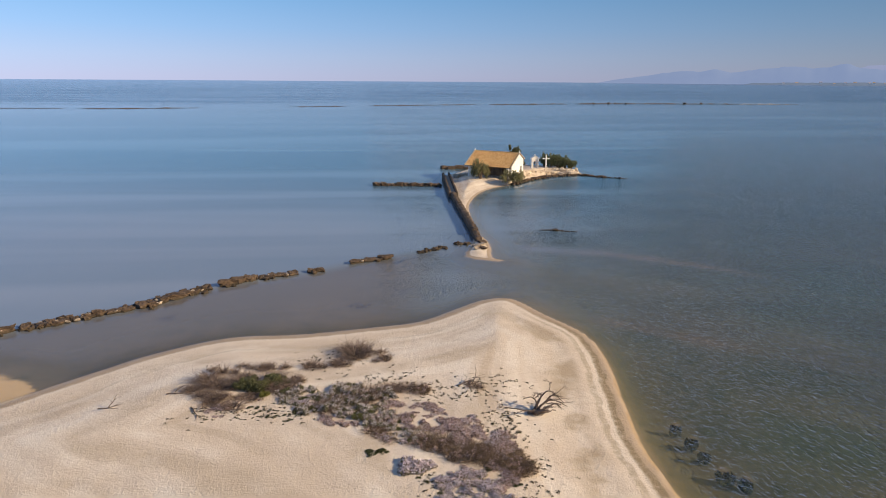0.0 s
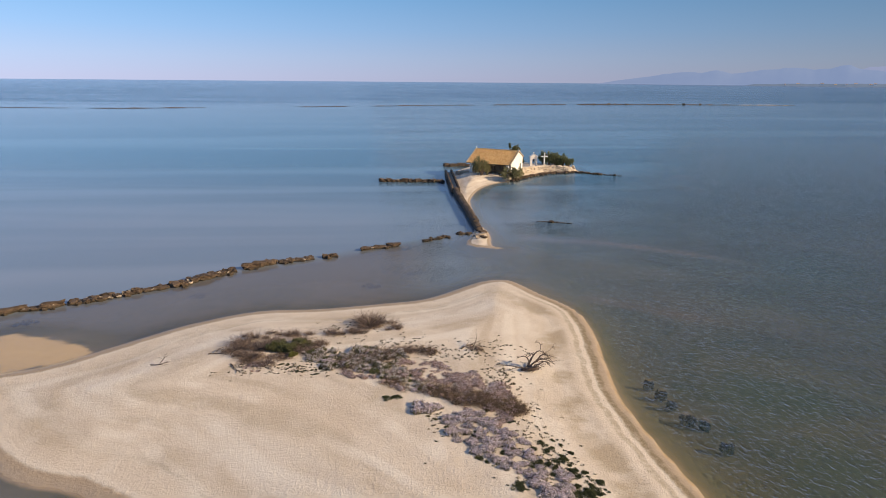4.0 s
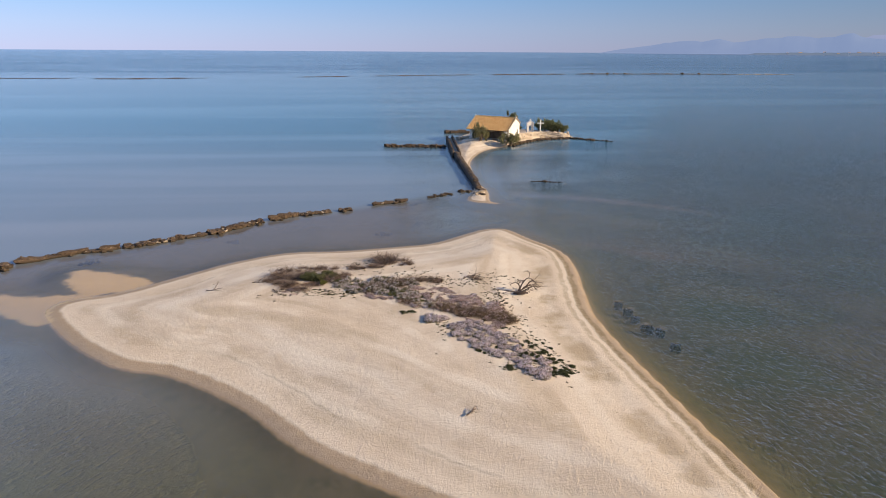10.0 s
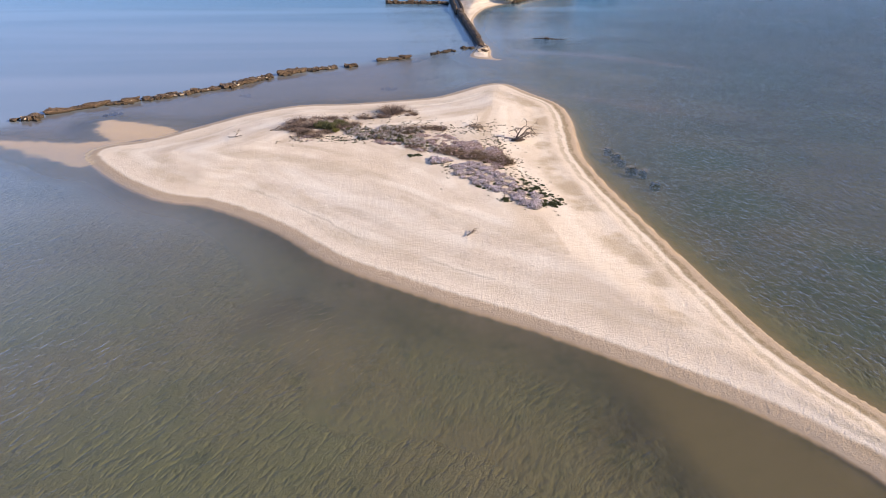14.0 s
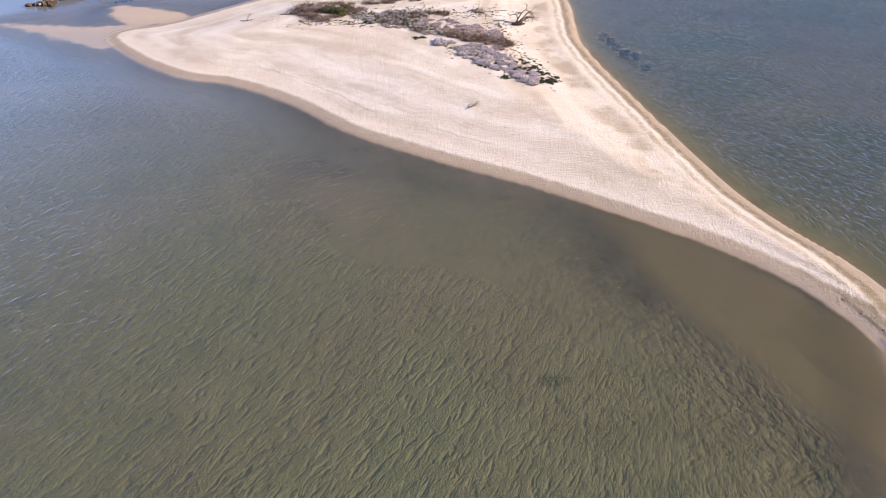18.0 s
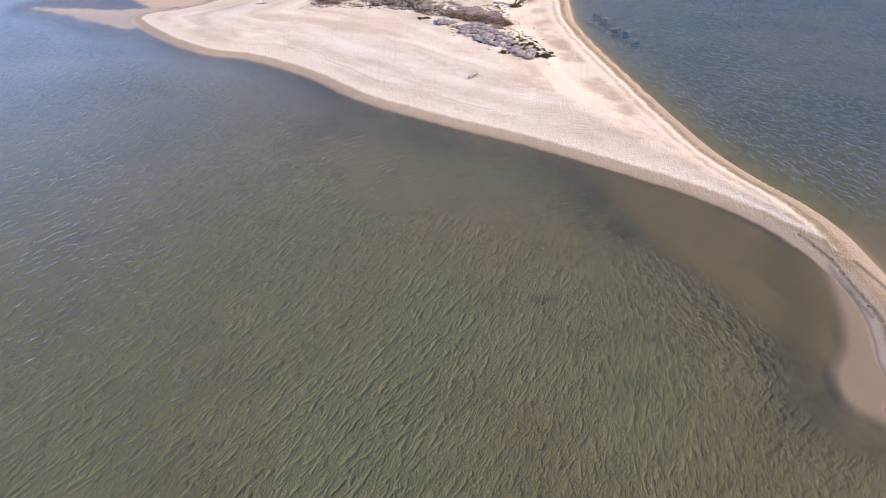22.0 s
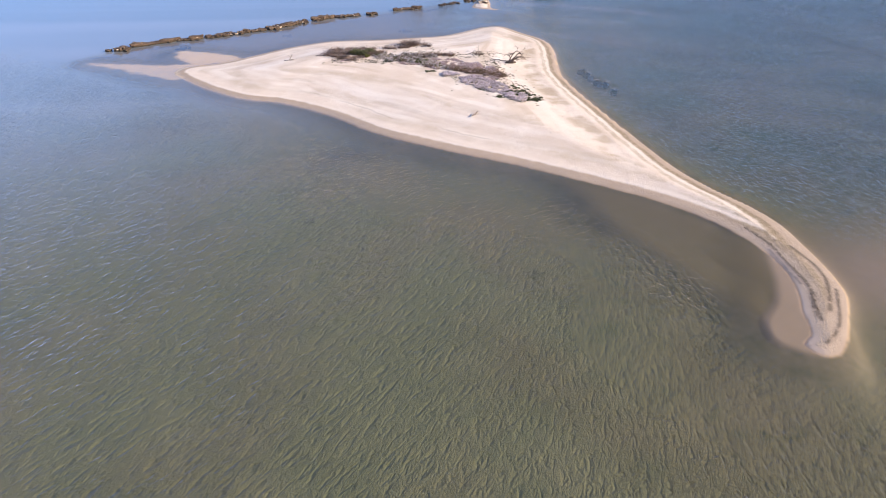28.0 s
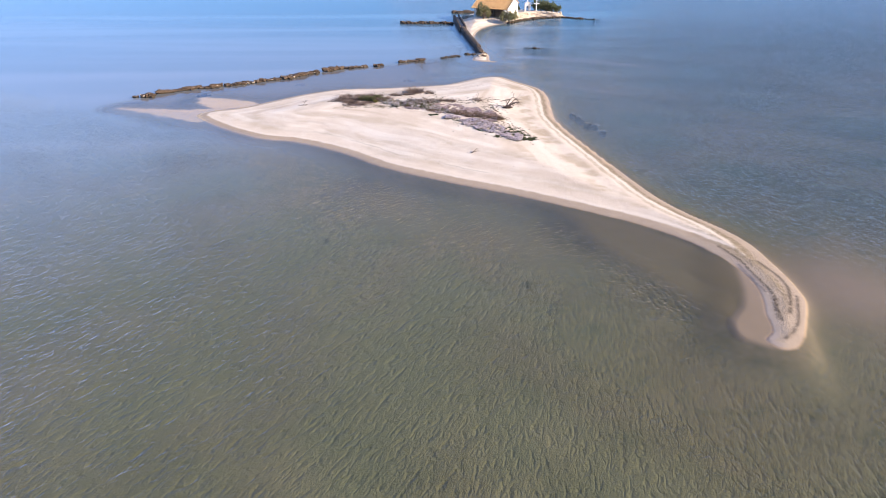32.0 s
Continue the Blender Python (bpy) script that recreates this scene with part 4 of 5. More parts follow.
    part("fill", bm, PALE, base, "pale sand and gravel fill")


build_jetty()
for k, (x, y, sx, sy, sz, turn, tip) in enumerate([(4.9, 77.2, 1.2, 0.8, 0.25, 40, 8), (4.4, 75.4, 1.5, 1.0, 0.22, 25, -9), (4.9, 74.2, 1.1, 0.8, 0.22, 70, 10), (4.1, 73.8, 0.7, 0.5, 0.2, 10, 12)]):
    ob = new("broken_slab", (PALE_STONES if k % 2 else JETTY_STONES)[k % 4])
    ob.matrix_basis = pose(x, y, max(ground_z(x, y), 0.0) + 0.12, tip, tip, turn) @ Matrix.Diagonal((sx, sy, sz, 1))
    tagged(ob, "tilted pale broken slab at the jetty's end" if k % 2 else "tilted brown broken slab at the jetty's end", "slab", "broken slabs at the jetty's end")


# ---- the chapel and its terrace ----
def tile_slope(length, slope, cols, rows, mirror):
    """Barrel tiles in lapped rows; each tile stands for itself. x along the eave, y up the slope."""
    verts, faces = [], []
    dx, dy = length / cols, slope / rows
    for r in range(rows):
        for c in range(cols):
            n = len(verts)
            x, y = c * dx, r * dy
            for yy, lift in ((y - 0.04, 0.055), (y + dy, 0.02)):
                for k in range(5):
                    a = math.pi * k / 4
                    verts.append((x + dx * (0.5 - 0.49 * math.cos(a)), yy, lift + 0.075 * math.sin(a)))
            for k in range(4):
                f = (n + k, n + k + 1, n + 6 + k, n + 5 + k)
                faces.append(f if not mirror else f[::-1])
            m = len(verts)
            verts += [(x, y - 0.04, 0.02), (x + dx, y - 0.04, 0.02)]
            faces.append((m, m + 1, n + 4, n + 3, n + 2, n + 1, n)[::1 if not mirror else -1])
    return verts, faces


def wall_with_holes(bm, length, height, thick, holes, m):
    """A straight wall (x along, y through, z up) built of blocks round its openings (x0, x1, z0, z1)."""
    xs = sorted({0.0, length, *[h[0] for h in holes], *[h[1] for h in holes]})
    zs = sorted({0.0, height, *[h[2] for h in holes], *[h[3] for h in holes]})
    for x0, x1 in zip(xs, xs[1:]):
        for z0, z1 in zip(zs, zs[1:]):
            if not any(h[0] <= x0 and x1 <= h[1] and h[2] <= z0 and z1 <= h[3] for h in holes):
                box(bm, x0, 0, z0, x1, thick, z1, m=m)
    bmesh.ops.remove_doubles(bm, verts=bm.verts[:], dist=0.0005)


def build_chapel():
    L, W, EAVE, RISE, RB = 9.6, 7.5, 2.40, 2.26, 4.7
    BACK = EAVE + RISE * (1 - (W - RB) / RB)          # the back eave is higher than the porch's
    base = thing("chapel", pose(4.6, 129.2, 0.85, 0, 0, -26.6), "small cream chapel with an ochre clay-tile roof and an open porch", "chapel")
    # walls: long walls along x, gables along y
    bm = bmesh.new()
    wall_with_holes(bm, L - 0.77, EAVE + 0.55, 0.45, [(3.8, 4.9, 0.0, 2.1), (1.4, 2.1, 0.9, 1.7), (6.6, 7.3, 0.9, 1.7)], pose(0.4, 2.5, -0.5))
    part("front_wall", bm, SHADE_PLASTER, base, "brown wall under the porch, its colour darkened for the porch's shade")
    bm = bmesh.new()
    wall_with_holes(bm, L - 0.77, BACK + 0.45, 0.45, [(2.4, 3.1, 1.2, 2.0), (6.0, 6.7, 1.2, 2.0)], pose(0.4, W - 0.62, -0.5))
    part("back_wall", bm, LIME, base)
    for x, name, holes in ((L + 0.08, "gable_wall", [(5.6, 6.4, 0.5, 2.5)]), (0.9, "gable_wall", [])):
        bm = bmesh.new()
        wall_with_holes(bm, W - 0.75, EAVE + 0.6, 0.45, [(h[0] - 0.6, h[1] - 0.6, h[2], h[3]) for h in holes], pose(x, 0.6, -0.5, 0, 0, 90))
        prof = [(0.6, EAVE + 0.1), (W - 0.15, EAVE + 0.1), (W - 0.15, BACK + 0.03), (RB, EAVE + RISE - 0.06)]
        lo = [bm.verts.new((x - 0.45, y, z)) for y, z in prof]
        hi = [bm.verts.new((x, y, z)) for y, z in prof]
        bm.faces.new(lo)
        bm.faces.new(hi[::-1])
        for k in range(4):
            bm.faces.new((lo[k], hi[k], hi[(k + 1) % 4], lo[(k + 1) % 4]))
        bmesh.ops.recalc_face_normals(bm, faces=bm.faces[:])
        part(name, bm, LIME, base, "cream plastered gable")
    bm = bmesh.new()
    box(bm, -0.05, 0.1, -0.5, L - 0.3, W - 0.3, 0.06, 0.02)
    part("floor_slab", bm, PALE, base)
    # porch
    for x in (0.4, 2.1, 3.9, 5.7, 7.5):
        bm = bmesh.new()
        tube(bm, [(x, 0.45, 0.0), (x, 0.45, EAVE - 0.05)], [0.09, 0.085], 8)
        post = part("porch_post", bm, WHITE if x in (0.4, 3.9) else WOOD, base)
        bm = bmesh.new()
        box(bm, x - 0.14, 0.31, 0.04, x + 0.14, 0.59, 0.3, 0.02)
        part("post_base", bm, WHITE, post, "whitewashed post base")
    bm = bmesh.new()
    box(bm, L - 1.0, 0.25, -0.3, L - 0.45, 0.75, EAVE, 0.02)
    part("porch_pier", bm, WHITE, base, "white plastered pier")
    bm = bmesh.new()
    box(bm, 0.1, 0.33, EAVE - 0.12, L - 0.2, 0.57, EAVE + 0.06, 0.01)
    part("porch_beam", bm, WOOD, base, "dark weathered beam")
    for x in np.arange(0.5, L - 0.4, 0.75):
        bm = bmesh.new()
        box(bm, x - 0.05, 0.05, EAVE - 0.02, x + 0.05, 2.6, EAVE + 0.1)
        part("ceiling_joist", bm, WOOD, base)
    bm = bmesh.new()
    box(bm, 4.22, 2.62, -0.4, 5.28, 2.70, 1.55, 0.01)
    door = part("door", bm, WOOD, base, "dark wooden door")
    bm = bmesh.new()
    tube(bm, [(5.14, 2.60, 0.5), (5.14, 2.56, 0.56), (5.14, 2.56, 0.68), (5.14, 2.60, 0.74)], [0.012] * 4, 6)
    part("handle", bm, BRONZE, door, "dark metal handle")
    # solid panel, painted near black as the doorway's unlit inside
    bm = bmesh.new()
    box(bm, L - 0.75, 4.65, 0.02, L - 0.68, 5.45, 2.1, 0.01)
    part("doorway_panel", bm, DARK, base, "dark panel standing for the unlit inside of the side doorway")
    for x in (1.8, 7.0):
        bm = bmesh.new()
        box(bm, x + 0.02, 2.66, 0.42, x + 0.68, 2.72, 1.18)
        part("window_shutter", bm, WOOD, base)
    # roof
    tilt = math.degrees(math.atan2(RISE, RB))
    length = L + 0.5
    for run, y0, z0, rows, turn in ((RB + 0.35, -0.35, EAVE - 0.17, 15, 0), (W - RB + 0.3, W + 0.3, BACK - 0.145, 9, 180)):
        slope = run / math.cos(radians(tilt))
        at = pose(-0.25 if not turn else L + 0.25, y0, z0, tilt) if not turn else pose(L + 0.25, y0, z0, 0, 0, 180) @ pose(0, 0, 0, tilt)
        v, f = tile_slope(length, slope, 46, rows, False)
        part("roof_slope", mesh_from("roof_slope", v, f, TILE), TILE, base, "ochre clay barrel tiles").matrix_basis = at
        bm = bmesh.new()
        box(bm, 0.04, 0.02, -0.09, length - 0.04, slope, 0.02)
        part("roof_boards", bm, WOOD, base).matrix_basis = at
        for x in (0.0, length - 0.2):
            bm = bmesh.new()
            n = rows + 1
            for k in range(n):
                tube(bm, [(x + 0.1, k * slope / n, 0.10), (x + 0.1, (k + 1.06) * slope / n, 0.07)], [0.13, 0.10], 7)
            part("verge_tiles", bm, PALE, base, "pale mortared verge tiles").matrix_basis = at
    bm = bmesh.new()
    for k in range(24):
        tube(bm, [(-0.25 + k * length / 24, RB, EAVE + RISE + 0.05), (-0.25 + (k + 1.05) * length / 24, RB, EAVE + RISE + 0.03)], [0.15, 0.12], 8)
    part("ridge_tiles", bm, TILE, base)
    for x in (-0.1, L + 0.1):
        bm = bmesh.new()
        tube(bm, [(x, RB, EAVE + RISE), (x, RB, EAVE + RISE + 0.25), (x, RB, EAVE + RISE + 0.4), (x, RB, EAVE + RISE + 0.62)], [0.16, 0.12, 0.05, 0.03], 8)
        part("finial", bm, WHITE, base, "small white ridge finial")


build_chapel()


def terrace_z():
    return 1.25


TERRACE = [(16.2, 131.0), (19.2, 133.4), (22.4, 135.6), (28.4, 136.9), (29.6, 139.5), (27.0, 144.5), (16.5, 145.5), (14.0, 138.0)]


def terrace_top(x):
    return terrace_z() - 0.03 - 0.42 * float(smooth(np.array(x), 23.5, 28.0))


def build_terrace():
    """A bank of cream rubble that slopes to the shore, lower towards its end."""
    rng = random.Random(77)
    base = thing("terrace", pose(20, 138, 0), "raised terrace behind a rough sloping bank of cream stone", "terrace")
    bm = bmesh.new()
    low = [bm.verts.new((x - 20, y - 138, -0.1)) for x, y in TERRACE]
    top = [bm.verts.new((x - 20 - 0.3 * (k < 5), y - 138 + (0.45 if k < 5 else -0.1), terrace_top(x) + (0.45 if k < 4 else 0.0))) for k, (x, y) in enumerate(TERRACE)]
    mid = bm.verts.new((2.0, 2.0, terrace_z() - 0.03))
    for k in range(len(low)):
        bm.faces.new((low[k], low[(k + 1) % len(low)], top[(k + 1) % len(low)], top[k]))
        bm.faces.new((top[k], top[(k + 1) % len(low)], mid))
    bmesh.ops.recalc_face_normals(bm, faces=bm.faces[:])
    part("fill", bm, WALLSTONE, base)
    front = spline(TERRACE[:5], 0.25, False)
    for _ in range(150):
        k = rng.randrange(len(front) - 1)
        p, q = front[k], front[k + 1]
        turn = math.degrees(math.atan2(q[1] - p[1], q[0] - p[0]))
        s = rng.random() ** 0.8
        w = rng.choice((0.25, 0.35, 0.5, 0.7)) * rng.uniform(0.8, 1.25)
        stone(base, rng.choice(RUBBLE), "stone", p[0] - 20 - 0.3 * s, p[1] - 138 + 0.43 * s, s * (terrace_top(p[0]) + 0.42) - 0.06, w * 1.25, w * 0.8, w * 0.55, turn + rng.uniform(-25, 25), rng.uniform(-14, 14))


build_terrace()


def build_bell_arch():
    base = thing("bell_arch", pose(19.9, 138.6, terrace_z() - 0.05, 0, 0, 14), "small whitewashed bell arch with a pointed top and a hanging bell", "bell arch")
    W, H, T, AW, SP = 1.6, 2.2, 0.55, 0.72, 1.3
    bm = bmesh.new()
    # outline with an arched opening: two piers, then wedges over the arch
    n = 10
    inner = [(-AW / 2 * math.cos(math.pi * k / n), SP + AW / 2 * math.sin(math.pi * k / n)) for k in range(n + 1)]
    outer = []
    for k in range(n + 1):
        x = -W / 2 + W * k / n
        outer.append((x, H + (W / 2 - abs(x)) * 0.62))
    for y in (-T / 2, T / 2):
        ring_i = [bm.verts.new((x, y, z)) for x, z in [(-AW / 2, 0), *inner, (AW / 2, 0)]]
        ring_o = [bm.verts.new((x, y, z)) for x, z in [(-W / 2, 0), *outer, (W / 2, 0)]]
        for k in range(len(ring_i) - 1):
            bm.faces.new((ring_i[k], ring_i[k + 1], ring_o[k + 1], ring_o[k]))
        if y < 0:
            fi, fo = ring_i, ring_o
    for k in range(len(fi) - 1):
        bm.faces.new((fi[k], fi[k + 1], ring_i[k + 1], ring_i[k]))
        bm.faces.new((fo[k], ring_o[k], ring_o[k + 1], fo[k + 1]))
    bmesh.ops.recalc_face_normals(bm, faces=bm.faces[:])
    part("arch", bm, LIME, base)
    for sgn in (-1, 1):
        bm = bmesh.new()
        box(bm, 0, -T / 2 - 0.08, 0, 1.12, T / 2 + 0.08, 0.09, 0.015, pose(sgn * 0.94, 0, H - 0.08, 0, 0, 0 if sgn < 0 else 180) @ pose(0, 0, 0, 0, -31.8, 0))
        part("coping", bm, WHITE, base)
    bm = bmesh.new()
    box(bm, -W / 2 - 0.08, -T / 2 - 0.1, 0, W / 2 + 0.08, T / 2 + 0.1, 0.18, 0.02)
    part("plinth", bm, LIME, base)
    bm = bmesh.new()
    box(bm, -0.045, -0.045, H + 0.45, 0.045, 0.045, H + 0.95)
    box(bm, -0.17, -0.035, H + 0.70, 0.17, 0.035, H + 0.78)
    part("cross", bm, WHITE, base, "small white cross on the peak")
    bm = bmesh.new()
    tube(bm, [(0, 0, 1.02), (0, 0, 1.12), (0, 0, 1.3), (0, 0, 1.42), (0, 0, 1.5)], [0.22, 0.17, 0.13, 0.09, 0.02], 12)
    bell = part("bell", bm, BRONZE, base, "dark bronze bell")
    bm = bmesh.new()
    tube(bm, [(0, 0, 1.35), (0, 0, 1.05), (0, 0, 0.96)], [0.012, 0.015, 0.04], 6)
    part("clapper", bm, BRONZE, bell)
    bm = bmesh.new()
    box(bm, -AW / 2, -0.04, 1.5, AW / 2, 0.04, 1.58)
    part("bell_bar", bm, WOOD, base)


def build_cross():
    base = thing("memorial_cross", pose(22.3, 138.0, terrace_z() - 0.05, 0, 0, 12), "tall white cross on a stepped pale stone base", "cross")
    for k, (r, z0, z1) in enumerate(((0.55, 0.0, 0.2), (0.36, 0.2, 0.4))):
        bm = bmesh.new()
        box(bm, -r, -r, z0, r, r, z1, 0.03)
        part("base_step", bm, WALLSTONE, base)
    bm = bmesh.new()
    box(bm, -0.12, -0.10, 0.4, 0.12, 0.10, 3.05, 0.015)
    part("post", bm, WHITE, base)
    bm = bmesh.new()
    box(bm, -0.82, -0.09, 2.12, 0.82, 0.09, 2.34, 0.015)
    part("arm", bm, WHITE, base)


build_bell_arch()
build_cross()


# ---- trees on the chapel isle ----
def tree(name, x, y, z, r, h, seed, label, leaf, leaves=3000, size=0.14, stems=5, tuft=0.62, up=1.2):
    rng = np.random.default_rng(seed)
    base = thing(name, pose(x, y, z - 0.06), label, "tree")
    bm = bmesh.new()
    tips = []
    for k in range(stems):
        a = k * math.tau / stems + rng.uniform(-0.4, 0.4)
        out, top = r * rng.uniform(0.25, 0.62), h * rng.uniform(0.55, 0.85)
        mid = (math.cos(a) * out * 0.45, math.sin(a) * out * 0.45, top * 0.5)
        tip = (math.cos(a) * out, math.sin(a) * out, top)
        tube(bm, [(math.cos(a) * 0.12, math.sin(a) * 0.12, 0), mid, tip], [0.11, 0.07, 0.025], 6)
        tips.append(tip)
        for _ in range(3):
            b = a + rng.uniform(-0.9, 0.9)
            t2 = (mid[0] + math.cos(b) * r * 0.5, mid[1] + math.sin(b) * r * 0.5, mid[2] + h * rng.uniform(-0.05, 0.3))
            tube(bm, [mid, tuple((np.array(mid) + t2) / 2 + [0, 0, 0.1]), t2], [0.05, 0.035, 0.012], 5)
            tips.append(t2)
    part("trunk", bm, WOOD, base)
    blobs = []
    for t in tips:
        for _ in range(3):
            c = np.array(t) * [1.1, 1.1, 1.0] + rng.normal(size=3) * [0.24 * r, 0.24 * r, 0.11 * h]
            s = rng.uniform(0.08, 0.24)
            blobs.append((c[0], c[1], max(c[2], 0.2 * h), r * s * 1.05, r * s * 1.05, h * s * tuft))
    v, f = leaf_cloud(rng, blobs, leaves, size, 1.0, up, 4.2)
    tagged(part("crown", mesh_from("crown", v, f, leaf), leaf, base), kind="stuff")


tree("tamarisk", 7.3, 124.9, 0.75, 1.55, 3.6, 1, "tall olive-green tamarisk on the sand before the chapel", L_TAM, 2100, 0.12, 6, 1.0, 2.0)
tree("tamarisk", 13.7, 122.9, 0.2, 2.0, 3.0, 2, "broad olive tamarisk bush leaning over the shore", L_TAM, 2100, 0.12, 7, 0.9, 1.8)
tree("shade_tree", 16.4, 147.0, 0.6, 1.1, 4.7, 4, "tree whose dark top shows over the chapel roof", L_GREEN, 3000)
for k, (x, y, r, h) in enumerate([(22.6, 142.2, 1.0, 3.0), (24.0, 141.5, 1.3, 2.9), (25.4, 141.2, 1.4, 2.6), (27.0, 140.6, 1.4, 2.4), (28.3, 139.9, 0.9, 2.0), (17.6, 142.5, 0.5, 1.2), (25.0, 143.2, 1.3, 2.7), (26.6, 142.6, 1.3, 2.4)]):
    tree("thicket_tree", x, y, terrace_z() - 0.05 - max(0.0, x - 25.5) * 0.1, r, h, 10 + k, "feathery dark green bush in the thicket on the terrace", L_THICK, 1500, 0.12, 8, 0.8, 1.0)


# ---- plants of the sand islet ----
PLANTS = {}
L_TWIG = mat_leaf("dark_twig", (0.12, 0.085, 0.06), (0.26, 0.19, 0.14))


def sprays(rng, n, spread, length, width, rise=0.55):
    """n bent twigs that spread outwards from a stool, each two thin blades long."""
    a = rng.random(n) * math.tau
    base = np.stack([np.cos(a), np.sin(a), np.zeros(n)], 1) * (spread * np.sqrt(rng.random(n)))[:, None]
    b = a + rng.normal(size=n) * 0.8
    ln = length * (0.35 + 0.75 * rng.random(n))
    up = rise * rng.random(n)
    out = np.stack([np.cos(b), np.sin(b), np.zeros(n)], 1)
    mid = base + out * (ln * 0.5)[:, None] + np.stack([0 * a, 0 * a, ln * (0.15 + up)], 1)
    b2 = b + rng.normal(size=n) * 0.5
    tip = mid + np.stack([np.cos(b2), np.sin(b2), 0 * a], 1) * (ln * 0.5)[:, None] + np.stack([0 * a, 0 * a, ln * (up * 1.1 - 0.2)], 1)
    tip[:, 2] = np.maximum(tip[:, 2], 0.02)
    side = np.stack([-np.sin(b), np.cos(b), 0.3 * rng.normal(size=n)], 1) * width / 2
    v = np.stack([base - side, base + side, mid + side * 0.8, mid - side * 0.8, tip + side * 0.4, tip - side * 0.4], 1)
    f = np.array([(0, 1, 2, 3), (3, 2, 4, 5)])[None] + 6 * np.arange(n)[:, None, None]
    return v.reshape(-1, 3), f.reshape(-1, 4)


def plant(kind, variant):
    """Prototype plants about a metre across, built once at the origin under the sea bed and then copied."""
    rng = np.random.default_rng(hash_of(kind) + variant)
    if kind == "sea_lavender":
        ob = thing(kind, pose(0, 0, -60), "grey-green cushion of sea lavender with pale lilac flower heads", "shrub", "sea lavender cushions")
        blobs = [(rng.uniform(-0.35, 0.35), rng.uniform(-0.35, 0.35), 0.06, 0.26, 0.26, rng.uniform(0.14, 0.26)) for _ in range(9)]
        v, f = leaf_cloud(rng, blobs, 1000, 0.075, 1.0, 0.6, 1.8)
        part("foliage", mesh_from("foliage", v, f, L_GREY), L_GREY, ob)
        up = [(b[0], b[1], b[2] + 0.07, b[3], b[4], b[5] * 0.95) for b in blobs]
        v, f = leaf_cloud(rng, up, 950, 0.074, 0.5, 0.0, 1.1)
        part("flower_mass", mesh_from("flower_mass", v, f, PETAL), PETAL, ob, "pale lilac flower heads")
        v, f = leaf_cloud(rng, blobs[::2], 220, 0.08, 1.0, 0.3, 1.6)
        part("green_leaf_mass", mesh_from("green_leaf_mass", v, f, L_GREEN), L_GREEN, ob)
        v, f = blades(rng, 90, (0.5, 0.5), 0.34, 0.014, 0.7)
        part("stem_mass", mesh_from("stem_mass", v, f, L_DRY), L_DRY, ob)
    elif kind == "faded_lavender":
        ob = thing(kind, pose(0, 0, -60), "low faded mat of sea lavender with dull pink seed heads", "shrub", "faded lavender mats")
        blobs = [(rng.uniform(-0.45, 0.45), rng.uniform(-0.45, 0.45), 0.03, 0.3, 0.3, rng.uniform(0.08, 0.16)) for _ in range(8)]
        v, f = leaf_cloud(rng, blobs, 620, 0.07, 0.9, 0.4, 1.8)
        part("foliage", mesh_from("foliage", v, f, L_DRY), L_DRY, ob)
        v, f = leaf_cloud(rng, [(b[0], b[1], b[2] + 0.05, b[3], b[4], b[5]) for b in blobs], 760, 0.055, 0.5, 0.0, 1.1)
        part("seed_mass", mesh_from("seed_mass", v, f, PINK), PINK, ob, "dull pink seed heads")
        v, f = leaf_cloud(rng, [(b[0], b[1], b[2] + 0.07, b[3], b[4], b[5]) for b in blobs[:4]], 200, 0.05, 0.5, 0.0, 1.1)
        part("pale_seed_mass", mesh_from("pale_seed_mass", v, f, ASH), ASH, ob, "ash-grey seed heads")
    elif kind == "grey_mat":
        ob = thing(kind, pose(0, 0, -60), "mixed low mat of olive and ash-grey shore plants", "shrub", "mixed plant mats")
        blobs = [(rng.uniform(-0.45, 0.45), rng.uniform(-0.45, 0.45), 0.04, 0.22, 0.22, rng.uniform(0.10, 0.30)) for _ in range(10)]
        v, f = leaf_cloud(rng, blobs[:7], 620, 0.075, 1.0, 0.6, 1.8)
        part("foliage", mesh_from("foliage", v, f, L_GREY), L_GREY, ob)
        v, f = leaf_cloud(rng, blobs[3:], 520, 0.08, 1.0, 0.3, 1.6)
        part("green_leaf_mass", mesh_from("green_leaf_mass", v, f, L_GREEN), L_GREEN, ob)
        v, f = leaf_cloud(rng, [(b[0], b[1], b[2] + 0.08, b[3], b[4], b[5]) for b in blobs[::2]], 720, 0.06, 0.5, 0.0, 1.1)
        part("seed_mass", mesh_from("seed_mass", v, f, ASH), ASH, ob, "ash-grey seed heads")
        v, f = sprays(rng, 60, 0.4, 0.45, 0.016)
        part("twig_mass", mesh_from("twig_mass", v, f, L_DRY), L_DRY, ob)
    elif kind == "dry_shrub":
        ob = thing(kind, pose(0, 0, -60), "leafless grey-brown shrub of fine dry twigs", "shrub", "dry shrubs")
        bm = bmesh.new()
        for k in range(16):
            a, le = rng.uniform(0, math.tau), rng.uniform(0.4, 1.35)
            ln = rng.uniform(0.4, 0.95)
            p = np.array([math.cos(a) * math.sin(le), math.sin(a) * math.sin(le), math.cos(le)]) * ln
            q = p * 0.5 + rng.normal(size=3) * 0.06
            tube(bm, [(0, 0, 0), tuple(q), tuple(p)], [0.022, 0.014, 0.005], 4)
        part("twig_frame", bm, DEAD, ob)
        v, f = sprays(rng, 150, 0.34, 0.85, 0.020)
        part("twig_mass", mesh_from("twig_mass", v, f, L_DRY), L_DRY, ob)
